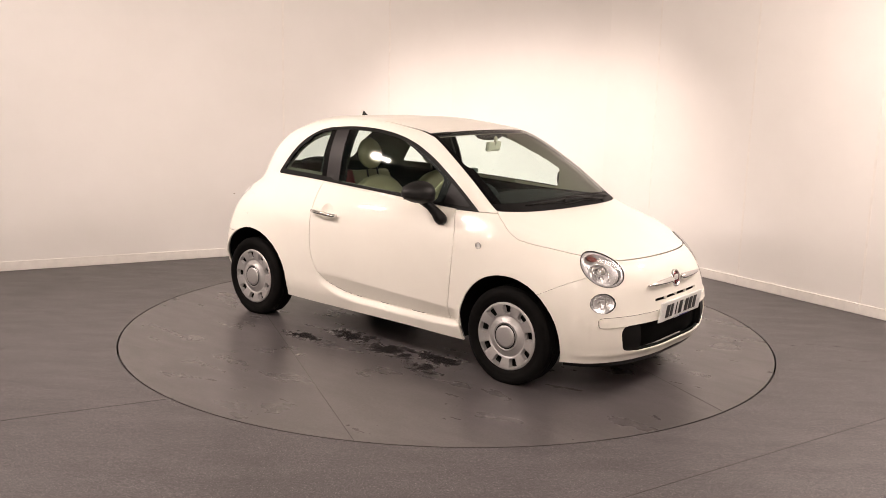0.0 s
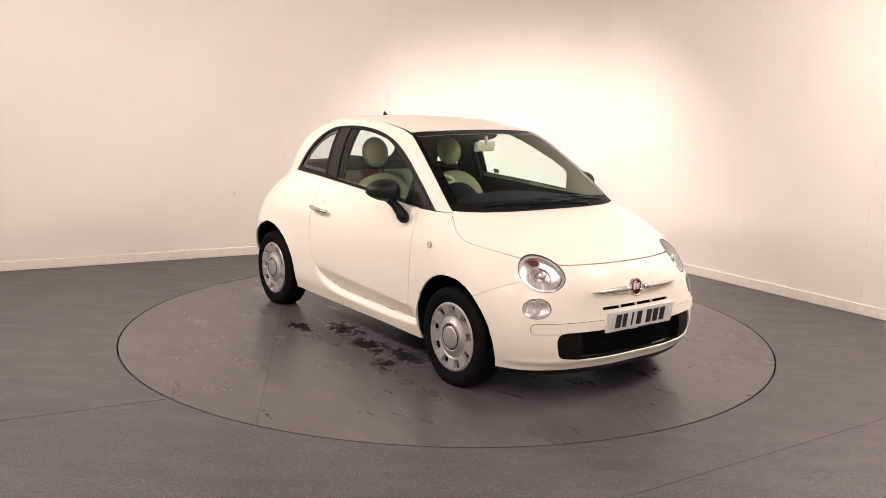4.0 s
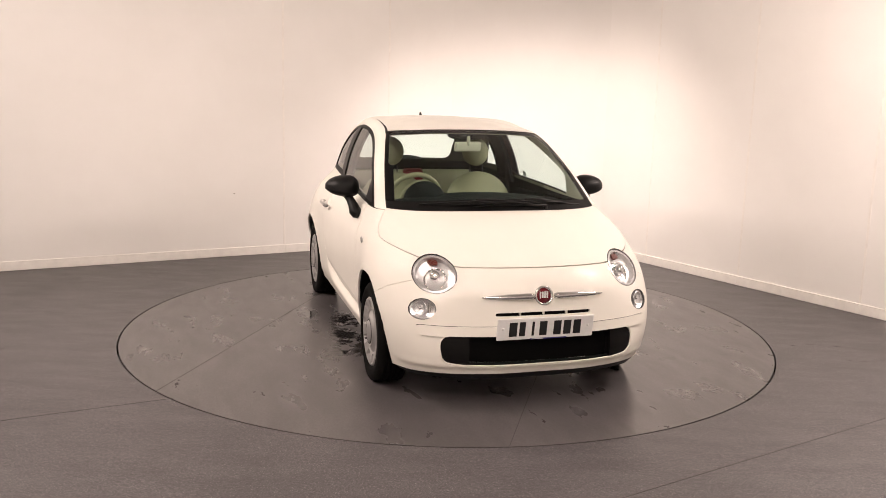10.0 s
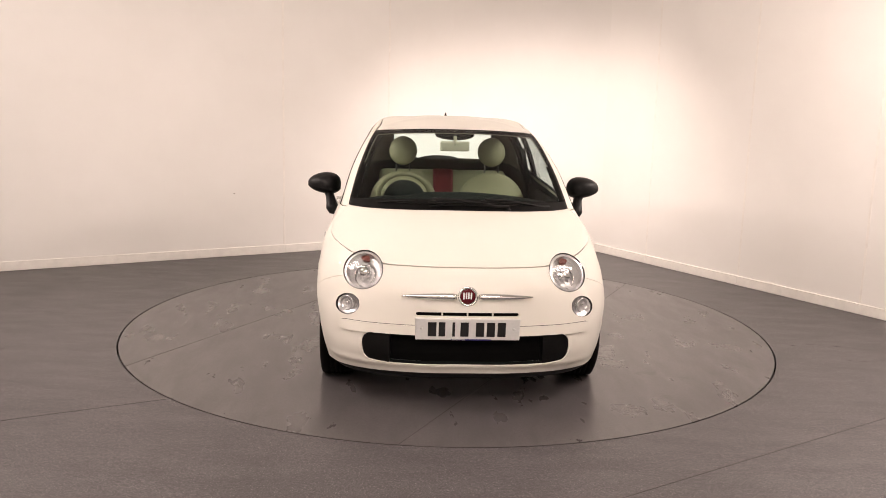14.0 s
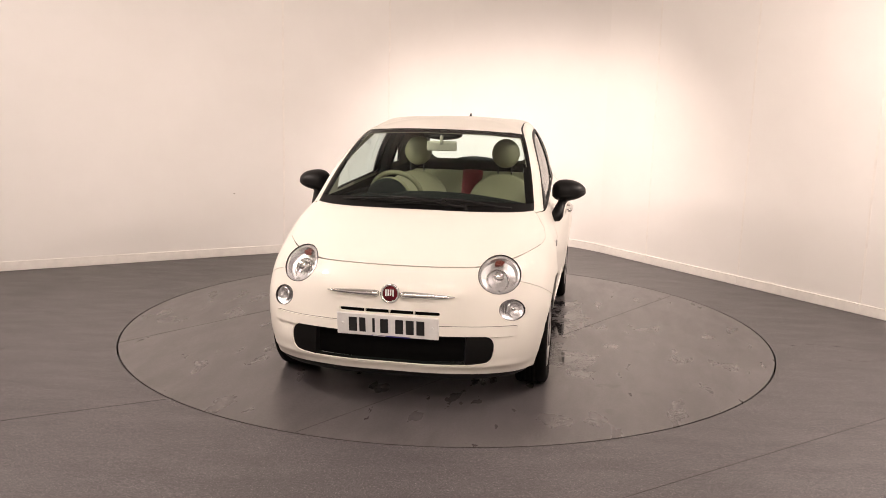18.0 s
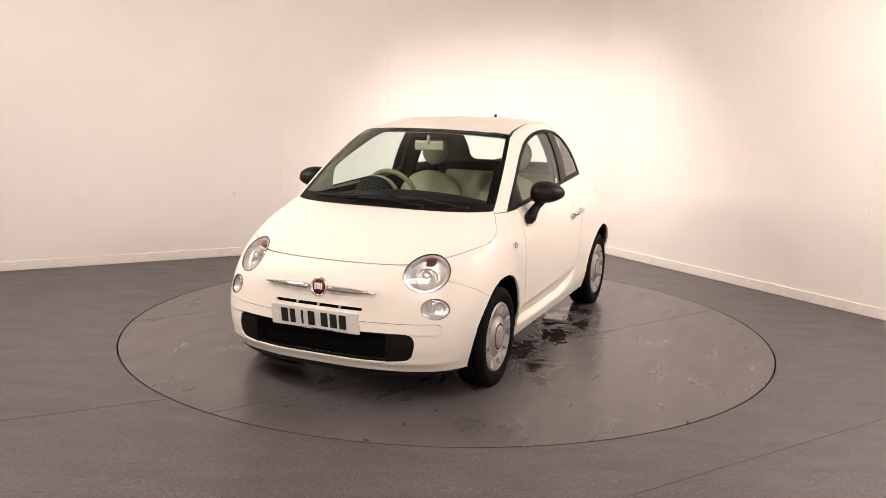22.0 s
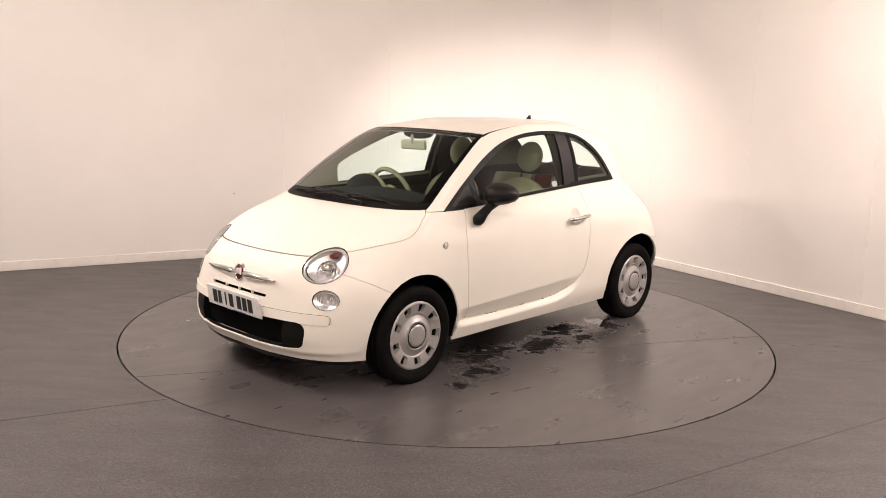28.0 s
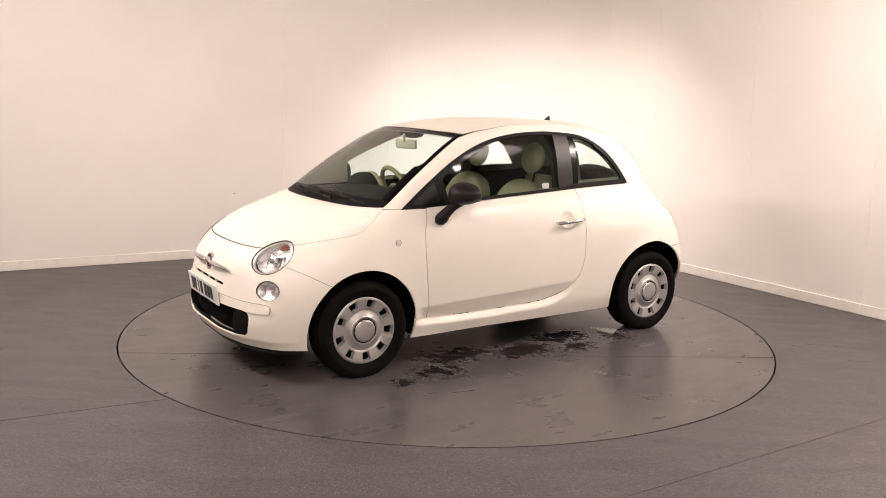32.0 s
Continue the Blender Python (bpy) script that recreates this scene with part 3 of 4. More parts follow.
# ---- outlines on the car (metres: x forward from mid wheelbase, y left, z up) ----
DLO_TOP = curve2([(-1.000, 1.046), (-.920, 1.160), (-.815, 1.272), (-.670, 1.353), (-.45, 1.388), (-.22, 1.394), (.02, 1.374), (.240, 1.325), (.470, 1.228), (.655, 1.116), (.882, .951)])
DLO = np.concatenate([DLO_TOP, curve2([(.882, .951), (.69, .957), (.206, .987), (-.303, 1.014), (-.631, 1.030), (-.995, 1.039)])[1:]])
DOOR = np.concatenate([curve2([(.711, 1.0), (.713, .952), (.754, .80), (.746, .60), (.722, .40), (.712, .302)]),
                       curve2([(.700, .292), (.5, .288), (.12, .294), (-.12, .302), (-.21, .312), (-.30, .338), (-.38, .378), (-.443, .440), (-.48, .53), (-.487, .70), (-.478, .88), (-.490, 1.10)])])
SILLCUT = curve2([(.700, .292), (.5, .288), (.12, .294), (-.12, .302), (-.21, .312), (-.30, .338), (-.38, .378), (-.443, .440)])
SEAM_X = np.array([.93, .968, 1.0, 1.05, 1.085, 1.13, 1.18, 1.25, 1.345, 1.43, 1.534, 1.60, 1.64, 2.0])
SEAM_Z = np.array([1.0, .966, .940, .910, .886, .856, .832, .817, .802, .785, .760, .742, .735, .733])
SPLIT_X, SPLIT_Z = np.array([1.0, 1.376, 1.475, 1.577, 1.62, 1.66]), np.array([.40, .565, .617, .664, .72, 1.2])
HL_Y, HL_Z = .5435, .697
V8, V10 = sum(NV[:8]), sum(NV[:10])
U5, U6, U7, U10, U11, U12 = (sum(NU[:k]) for k in (5, 6, 7, 10, 11, 12))
V11 = sum(NV[:11])
WF, WR = Vector((1.15, .702, .2775)), Vector((-1.128, .697, .2775))


def hl_metric(P):
    dy, dz = np.abs(P[:, 1]) - HL_Y, P[:, 2] - HL_Z
    return np.where(P[:, 0] > 1.25, (np.sqrt(89 * dy ** 2 + 30 * dy * dz + 128 * dz ** 2) - 1) * .1, 1.0)


def fog_metric(P):
    dy, dz = np.abs(P[:, 1]) - .6205, P[:, 2] - .529
    return np.where(P[:, 0] > 1.25, (np.hypot(dy / .0645, (dz + .12 * dy) / .052) - 1) * .057, 1.0)


def in_side(f):
    return lambda P: np.where(np.abs(P[:, 1]) > .42, f(P[:, [0, 2]]), 1.0)


def arches(P):
    d = np.minimum(np.hypot(P[:, 0] - 1.148, P[:, 2] - .289) - .343, np.hypot(P[:, 0] + 1.113, P[:, 2] - .293) - .353)
    return np.where(np.abs(P[:, 1]) > .3, d, 1.0)


def shape_side(G):
    """Presses the hollow above the sill into the doors, and the wheel-arch lips outwards."""
    x, y, z = G[..., 0], G[..., 1], G[..., 2]
    sx = SILLCUT[::-1, 0]
    ridge = np.interp(x, sx, SILLCUT[::-1, 1]) - .004
    crease = np.maximum(.402 - .042 * x, ridge + .01)
    on = np.clip((x + .45) / .20, 0, 1) * np.clip((.80 - x) / .05, 0, 1)
    down = np.clip((crease - z) / np.maximum(crease - ridge, .02), 0, 1)
    back = np.clip((z - ridge + .030) / .030, 0, 1)
    d = .042 * on * down * np.where(z >= ridge, 1, back)
    for cx, cz, r in ((1.148, .289, .343), (-1.113, .293, .353)):
        e = np.hypot(x - cx, z - cz) - r
        d = d - .006 * np.clip(1 - np.abs(e - .004) / .045, 0, 1) ** 2
    G[..., 1] = np.where(y > .5, y - d, y)
    # the lip below the front grille
    u = z - .238
    lip = np.where(u > 0, np.clip(1 - u / .035, 0, 1), np.clip(1 + u / .016, 0, 1)) - .7 * np.clip(-u / .03, 0, 1)
    k = .009 * lip * np.clip((x - 1.50) / .20, 0, 1)
    r = np.hypot(x - 1.1, y)
    G[..., 0] += k * (x - 1.1) / np.maximum(r, .1)
    G[..., 1] += np.where(y > 0, k * y / np.maximum(r, .1), 0)
    return G


def full_sheet():
    """Both halves of the shell as points with (x, y, z, place along the ring, row) and faces."""
    G = shape_side(body_grid())
    nr, nc = G.shape[:2]
    left = np.concatenate([G, np.broadcast_to(np.arange(nc)[None, :, None], (nr, nc, 1)), np.broadcast_to(np.arange(nr)[:, None, None], (nr, nc, 1))], 2)
    right = left[:, nc - 2:0:-1].copy()
    right[..., 1] *= -1
    A = np.concatenate([left, right], 1)
    m = A.shape[1]
    V = A.reshape(-1, 5).astype(float)
    F = []
    for i in range(nr - 1):
        for j in range(m):
            k = (j + 1) % m
            F.append([i * m + j, i * m + k, (i + 1) * m + k, (i + 1) * m + j] if i < nr - 2 else [i * m + j, i * m + k, (nr - 1) * m])
    return V, F


WHOLE = full_sheet()


def offset_sheet(S, d):
    V, F = S
    V = V.copy()
    V[:, :3] += normals(V[:, :3], F) * d
    return V, F


def dlo_f(P):
    return in_side(lambda Q: polygon_sd(Q, DLO))(P)


def screen_f(P):
    return np.maximum.reduce([V8 - P[:, 4], P[:, 4] - V10, P[:, 3] - U5]) * .03


def rear_f(P):
    return np.maximum.reduce([V8 + 1.2 - P[:, 4], P[:, 4] - V10 + 1.5, U11 + 4 - P[:, 3]]) * .03


def door_f(P):
    return np.where(np.abs(P[:, 1]) > .42, polygon_sd(P[:, [0, 2]], DOOR), 1.0)


def side_of(S, s):
    """The half of a sheet on one side."""
    return cut(S, lambda P: -s * P[:, 1])[0]


_, S = cut(WHOLE, arches)
glaze, S = cut(S, dlo_f)
screen, S = cut(S, screen_f)
rear, S = cut(S, rear_f)
hood, S = panel_cut(S, lambda P: np.where(P[:, 0] > .93, np.interp(P[:, 0], SEAM_X, SEAM_Z) - P[:, 2], 1.0), lambda P: np.interp(P[:, 0], [1.0, 1.42, 1.60], [.0008, .0011, .0023]))
lamps_h, hood = cut(hood, hl_metric)
lamps_b, S = cut(S, hl_metric)
fogs, S = cut(S, fog_metric)
bumper, S = panel_cut(S, lambda P: np.where(P[:, 0] > 1.16, P[:, 2] - np.interp(P[:, 0], SPLIT_X, SPLIT_Z), 1.0), .0013)
grille, bumper = cut(bumper, lambda P: np.where(P[:, 0] > 1.5, rbox(P[:, 1], P[:, 2] - .325, .543, .077, .05) + .10 * np.maximum(np.abs(P[:, 1]) - .40, 0) * np.clip((.33 - P[:, 2]) / .07, 0, 1), 1.0))
slot, bumper = cut(bumper, lambda P: np.where(P[:, 0] > 1.5, rbox(P[:, 1], P[:, 2] - .512, .266, .0085, .008), 1.0))
strip, bumper = panel_cut(bumper, lambda P: np.where(P[:, 0] > 1.5, rbox(P[:, 1], P[:, 2] - .4245, .660, .0275, .020), 1.0), .0013)
doors, S = panel_cut(S, door_f)
cups, doors = cut(doors, lambda P: np.where(np.abs(P[:, 1]) > .6, np.hypot(P[:, 0] + .335, (P[:, 2] - .836) * .95) - .055, 1.0))
flap, S = panel_cut(S, lambda P: np.where(P[:, 1] < -.4, np.hypot(P[:, 0] + 1.178, (P[:, 2] - .812) * .95) - .068, 1.0), .0008)
fender, S = panel_cut(S, lambda P: np.where(P[:, 0] > .60, np.maximum(P[:, 2] - .954, .298 - P[:, 2]), 1.0))


def roof_f(P):
    x = P[:, 0]
    side = np.abs(P[:, 1]) - np.interp(x, [-.9, -.75, -.57, -.3, -.05, .13, .24, .335, .5], [.40, .450, .468, .480, .484, .490, .503, .521, .56])
    return np.maximum.reduce([side, (V10 - P[:, 4]) * .012, -.88 - x, 1.3 - P[:, 2]])


def ditch(P):
    return np.interp(P[:, 0], [-.9, -.6, -.2, .1, .335], [.0012, .0018, .003, .0055, .0085]) * np.clip((np.abs(P[:, 1]) - .36) / .06, .25, 1)


roof, seam = cut(S, lambda P: roof_f(P) + ditch(P))
seam, S = cut(seam, lambda P: roof_f(P) - ditch(P))
tails, S = cut(S, lambda P: np.where((P[:, 0] < -1.25) & (np.abs(P[:, 1]) > .3), rbox(np.abs(P[:, 1]) - .603, P[:, 2] - .80, .084, .125, .06), 1.0))
tailgate, S = panel_cut(S, lambda P: np.where(P[:, 0] < -1.0, rbox(P[:, 1], P[:, 2] - .94, .53, .37, .08), 1.0))
rbumper, S = panel_cut(S, lambda P: np.where(P[:, 0] < -1.3, P[:, 2] - .60, 1.0))

sheet("body_shell", S, PAINT, car)
roof_part = sheet("roof", roof, PAINT, car)
sheet("roof_seal", seam, FRAME, roof_part, 0, -.004, "black rubber roof seal")
sheet("fuel_flap", flap, PAINT, car)
bonnet = sheet("bonnet", hood, PAINT, car)
front_bumper = sheet("front_bumper", bumper, PAINT, car)
sheet("bumper_strip", strip, PAINT, front_bumper, lift=.009)
sheet("rear_bumper", rbumper, PAINT, car)
sheet("tailgate", tailgate, PAINT, car)
sheet("rear_window", rear, GLASS, car, .004)
for s in (1, -1):
    sheet("front_wing", side_of(fender, s), PAINT, car)
    bezel, red = cut(side_of(tails, s), lambda P: -rbox(np.abs(P[:, 1]) - .603, P[:, 2] - .80, .084, .125, .06) - .022)
    tl = sheet("tail_lamp", red, REDLENS, car, .02, .004, "red tail lamp")
    sheet("lamp_bezel", bezel, PLATE, tl, .02, .008, "pale lamp surround")

def off_edge(P):
    """Metres outwards from the side edge of the windscreen."""
    return np.abs(P[:, 1]) - np.interp(P[:, 4], [V8, sum(NV[:9]), V10], [.662, .605, .521])


# ---- dark lining, headlining and underbody ----
_, lining = cut(offset_sheet(WHOLE, -.022), lambda P: arches(P) - .022)


def inner_edge(P):
    """How far the cabin trim reaches in over the side windows."""
    up = np.clip((P[:, 2] - 1.03) / .04, 0, 1)
    return .018 + .030 * up * np.clip((P[:, 0] - .02) / .3, 0, 1) + .030 * np.clip((-.45 - P[:, 0]) / .05, 0, 1)


_, lining = cut(lining, lambda P: np.maximum(dlo_f(P) + inner_edge(P), P[:, 0] - .525 - .25 * (P[:, 2] - .96)))
_, lining = cut(lining, lambda P: np.where(P[:, 3] < U6 + 2, np.maximum(np.maximum(V8 - P[:, 4], P[:, 4] - V10) * .03 + .015, off_edge(P) + .024), 1.0))
_, lining = cut(lining, lambda P: np.where(P[:, 0] < -.9, rbox(P[:, 1], P[:, 2] - 1.215, .405, .125, .055), 1.0))
for fm in (hl_metric, fog_metric):
    _, lining = cut(lining, lambda P, fm=fm: fm(P) + .004)
_, lining = cut(lining, lambda P: np.where(P[:, 0] > 1.5, rbox(P[:, 1], P[:, 2] - .325, .52, .063, .05), 1.0))
top_lining, low_lining = cut(lining, lambda P: V8 + .6 - P[:, 4])
bpost = cut(offset_sheet(WHOLE, -.05), lambda P: np.maximum(V8 - P[:, 4], P[:, 4] - V11) * .02)[0]
for k in (1, -1):
    bpost = cut(bpost, lambda P: k * (P[:, 0] + .475 + .06 * (P[:, 2] - 1.2)) - .125)[0]
for s in (1, -1):
    sheet("pillar_cover", side_of(cut(bpost, lambda P: .40 - np.abs(P[:, 1]))[0], s), TRIMDARK, car, .02, 0)
front_trim, top_lining = cut(top_lining, lambda P: .16 - P[:, 0])
sheet("front_pillar_lining", front_trim, IVORY, car, 0, 0, "ivory windscreen pillar trim")
sheet("pillar_back", front_trim, FRAME, car, 0, .005)
rear_trim, top_lining = cut(top_lining, lambda P: np.maximum(P[:, 0] + .36, P[:, 2] - 1.33))
sheet("rear_side_lining", rear_trim, OLIVE, car, 0, 0, "dark olive-grey rear side trim")
sheet("headlining", top_lining, LINER, car, 0)
sheet("inner_body", low_lining, TRIMDARK, car, 0)
bm = box(-.95, 1.60, -.52, .52, .235, .27, .01)
part("underbody", bm, DARK, car)
for x0, z0, r0 in ((1.148, .289, .3455), (-1.113, .293, .3555)):
    for s in (1, -1):
        bm = bmesh.new()
        angles = np.linspace(-.26, math.pi + (.26 if x0 > 0 else -.30), 33)
        inner = [bm.verts.new((x0 + r0 * math.cos(a), s * .40, z0 + r0 * math.sin(a))) for a in angles]
        outer = [bm.verts.new((x0 + r0 * math.cos(a), s * min(float(np.interp(math.sin(a), [-.26, .0, .35, 1], [.730, .755, .780, .790])), float(np.interp(x0 + r0 * math.cos(a), [-1.5, -1.3, 1.35, 1.5], [.70, .79, .79, .735]))), z0 + r0 * math.sin(a))) for a in angles]
        for i in range(len(angles) - 1):
            bm.faces.new((inner[i], inner[i + 1], outer[i + 1], outer[i]))
        bm.faces.new(inner)
        part("wheel_liner", bm, DARK, car)


def under_spoiler():
    """Black lip under the front bumper and along the sills."""
    g = body_grid()[0]
    n = sum(NU[:4]) - 1
    P = np.concatenate([g[n:0:-1] * [1, -1, 1], g[:n + 1]])
    V, F = [], []
    for p in P:
        d = np.array([p[0] - 1.2, p[1], 0])
        d = d / np.linalg.norm(d)
        for o, z in ((-.014, .200), (-.016, .178), (-.036, .160), (-.10, .158)):
            V.append((p[0] + d[0] * o, p[1] + d[1] * o, z))
    for i in range(len(P) - 1):
        for k in range(3):
            F.append((4 * i + k, 4 * i + k + 1, 4 * i + 5 + k, 4 * i + 4 + k))
    return mesh_of("under_spoiler", V, F, True)


piece("under_spoiler", under_spoiler(), BLACK, front_bumper, "black plastic lip")


# ---- windscreen, side windows, doors ----
def edge_in(P):
    """Metres in from the edge of the windscreen."""
    edge = np.interp(P[:, 4], [V8, sum(NV[:9]), V10], [.662, .605, .521])
    return np.minimum.reduce([(V10 - P[:, 4]) * .045, edge - np.abs(P[:, 1]), (P[:, 4] - V8) * .045])


cowl, screen = cut(screen, lambda P: (P[:, 4] - V8) * .045 - .098 + .03 * (P[:, 1] / .66) ** 2)
frit, pane = cut(screen, lambda P: edge_in(P) - .044 + .028 * (P[:, 4] > V8 + 9))
windscreen = sheet("windscreen", pane, GLASS, car, .004)
sheet("windscreen_edge", frit, FRIT, windscreen, .006)
cowl_part = sheet("cowl", cowl, FRAME, car, .02, -.002, "black plastic cowl below the windscreen")

band, open_ = cut(glaze, lambda P: -dlo_f(P) - .020 - .012 * (P[:, 0] < -.4) * (P[:, 2] < 1.30))


def pillar(P):
    z = P[:, 2]
    return np.abs(P[:, 0] + .413 + .015 * (z - 1.2) / .17) - .064


post, panes = cut(open_, pillar)
sail, panes = cut(panes, lambda P: .600 - P[:, 0] + .25 * (P[:, 2] - .96))
quarter, doorglass = cut(panes, lambda P: P[:, 0] + .41)
qedge, quarter = cut(quarter, lambda P: (-P[:, 0] - .530 - .10 * (P[:, 2] - 1.2)))
for s in (1, -1):
    door = sheet("door", side_of(doors, s), PAINT, car)
    if s > 0:
        door_left = door
    V, F = side_of(cups, s)
    V = V.copy()
    V[:, 1] -= s * .022 * np.clip(1 - ((V[:, 0] + .335) ** 2 + (V[:, 2] - .836) ** 2) / .055 ** 2, 0, 1)
    sheet("handle_cup", (V, F), PAINT, door, 0)
    sheet("door_window", side_of(doorglass, s), GLASS, door, .004, -.004)
    sheet("pillar_trim", side_of(post, s), SATIN, door, .008, .003, "satin black pillar trim")
    sheet("mirror_sail", side_of(sail, s), SATIN, door, .008, .001)
    sheet("window_frame", side_of(band, s), FRAME, car, .012, .004, "black window surround")
    qw = sheet("quarter_window", side_of(quarter, s), GLASS, car, .004, -.001)
    sheet("quarter_edge", side_of(qedge, s), FRIT, qw, .004, -.001)


tag = cut(side_of(doorglass, 1), lambda P: rbox(P[:, 0] + .225, P[:, 2] - 1.052, .030, .018, .003))[0]
sheet("window_sticker", tag, PAPER, door_left, .0, .001, "small white paper sticker")

# ---- small solids ----
def ball(r, m, seg=24, rings=16, bm=None):
    bm = bm or bmesh.new()
    bmesh.ops.create_uvsphere(bm, u_segments=seg, v_segments=rings, radius=r, matrix=m)
    return bm


def tube(pts, radii, seg=12, bm=None, squash=1.0):
    """A smooth tapering tube along points, closed at its ends."""
    bm = bm or bmesh.new()
    P = [Vector(p) for p in pts]
    rings = []
    side = None
    for i, p in enumerate(P):
        d = (P[min(i + 1, len(P) - 1)] - P[max(i - 1, 0)]).normalized()
        ref = side if side else (Vector((0, 0, 1)) if abs(d.z) < .9 else Vector((1, 0, 0)))
        a = (ref - d * ref.dot(d)).normalized()
        side = a
        b = d.cross(a)
        rings.append([bm.verts.new(p + (a * math.cos(t) * squash + b * math.sin(t)) * radii[i]) for t in np.arange(seg) * 2 * math.pi / seg])
    for q, r in zip(rings, rings[1:]):
        for i in range(seg):
            bm.faces.new((q[i], q[(i + 1) % seg], r[(i + 1) % seg], r[i]))
    bm.faces.new(rings[0][::-1])
    bm.faces.new(rings[-1])
    return bm


def lathe(profile, seg=48, bm=None, m=Matrix()):
    """A turned solid: profile of (radius, height along the local y)."""
    bm = bm or bmesh.new()
    rings = []
    for r, h in profile:
        if r < 1e-6:
            rings.append([bm.verts.new(m @ Vector((0, h, 0)))])
        else:
            rings.append([bm.verts.new(m @ Vector((r * math.cos(a), h, r * math.sin(a)))) for a in np.arange(seg) * 2 * math.pi / seg])
    for q, r in zip(rings, rings[1:]):
        for i in range(seg):
            j = (i + 1) % seg
            if len(q) == 1 and len(r) > 1:
                bm.faces.new((q[0], r[j], r[i]))
            elif len(r) == 1 and len(q) > 1:
                bm.faces.new((q[i], q[j], r[0]))
            elif len(q) > 1:
                bm.faces.new((q[i], q[j], r[j], r[i]))
    bmesh.ops.recalc_face_normals(bm, faces=bm.faces[:])
    return bm


# ---- wheels ----
COVER = .965        # size of the cover and the hub


def cover_sheet():
    na = 288
    prof = [(.0, .014), (.050, .012), (.067, .008), (.071, -.012), (.075, -.012), (.079, .005), (.087, .004), (.091, -.003), (.118, -.010), (.124, -.013), (.131, -.008), (.165, .0), (.192, .004), (.201, .001), (.207, -.010)]
    pr, ph = [p[0] for p in prof], [p[1] for p in prof]
    rs = sorted(set(pr[1:]) | set(np.linspace(.125, .200, 26).round(4)))
    V = [(0, .012, 0, 0, 0)]
    for r in rs:
        for k in range(na):
            a = 2 * math.pi * k / na
            V.append((r * math.cos(a), float(np.interp(r, pr, ph)), r * math.sin(a), 0, 0))
    F = [[0, 1 + (k + 1) % na, 1 + k] for k in range(na)]
    for i in range(len(rs) - 1):
        for k in range(na):
            a, b = 1 + i * na + k, 1 + i * na + (k + 1) % na
            F.append([a, b, b + na, a + na])
    return np.array(V, float), F


def slots(P):
    r, a = np.hypot(P[:, 0], P[:, 2]), np.arctan2(P[:, 2], P[:, 0])
    k = 2 * math.pi / 9
    da = (a + k / 2) % k - k / 2
    return rbox(da * r, r - .163, .0260 + .16 * (r - .163), .0275, .009)


def join(A, B):
    n = len(A[0])
    return np.concatenate([A[0], B[0]]), A[1] + [[i + n for i in f] for f in B[1]]


def cover_mesh():
    """The cover with its nine pockets: each slot has sloping sides that lead down to a smaller hole."""
    pocket, face = cut(cover_sheet(), slots)
    _, flank = cut(pocket, lambda P: slots(P) + .0065)
    V, F = tidy(flank)
    sd = np.clip(-slots(V) / .0065, 0, 1)
    V[:, 1] -= .024 * sd ** .8
    V, F = join(tidy(face), (V, F))
    V = V * [COVER, 1, COVER] + [0, .082, 0]
    return mesh_of("wheel_cover", V, F, True)


def tyre_profile():
    h = .0875
    tp = [(.196, -h + .016), (.205, -h + .006), (.222, -h - .001), (.25, -h - .001), (.272, -h + .005), (.284, -h + .015), (.2885, -h + .026)]
    for g in (-.038, -.012, .014, .040):
        tp += [(.2905, g - .009), (.2835, g - .008), (.2835, g - .002), (.2905, g - .001)]
    tp += [(.2885, h - .026), (.284, h - .015), (.272, h - .005), (.258, h + .001), (.2365, h + .0025), (.2345, h + .0005), (.222, h + .002), (.207, h - .006), (.198, h - .016), (.19, h - .03)]
    return [(.190 + (r - .196) * 1.005, y) for r, y in tp]


COVER_MESH = cover_mesh()


def build_wheel(at, side, angle):
    """A wheel turned by an angle about its axle; the tyre stays flat where it stands."""
    m = Matrix.Translation(at) @ pose(0, 0, 0, 0, angle, 0 if side > 0 else 180)
    hub = part("wheel", lathe([(0, -.03), (.096, -.03), (.125, -.045), (.172, -.04), (.180, -.012), (.184, -.01), (.186, -.03), (.175, -.12), (.165, -.16), (0, -.16)], 40, m=Matrix.Translation((0, .07, 0))), TRIMDARK, car, m=m)
    bm = lathe(tyre_profile(), 96)
    for v in bm.verts:
        low = max(0.0, (-v.co.z - .20) / .08)
        v.co.y += math.copysign(.011 * min(1, low) ** 1.5, v.co.y) * (abs(v.co.y) > .05)
        v.co.z = max(v.co.z, -at[2] + .0005)
    bmesh.ops.transform(bm, matrix=pose(0, 0, 0, 0, -angle, 0), verts=bm.verts[:])
    part("tyre", bm, TYRE, hub, smooth=True)
    piece("wheel_cover", COVER_MESH, SILVER, hub, "silver wheel cover with nine slots")
    part("cap_ring", lathe([(.0655, .088), (.0685, .0905), (.0715, .088)], 48), FRAME, hub, smooth=True)
    part("valve_cap", tube([(.155, .06, .0), (.155, .085, .0)], [.004, .004], 8), BLACK, hub)


for at, side, angle in ((WF, 1, 15.5), (WR, 1, 24), (Vector((WF.x, -WF.y, WF.z)), -1, 30), (Vector((WR.x, -WR.y, WR.z)), -1, 39)):
    build_wheel(at, side, angle)

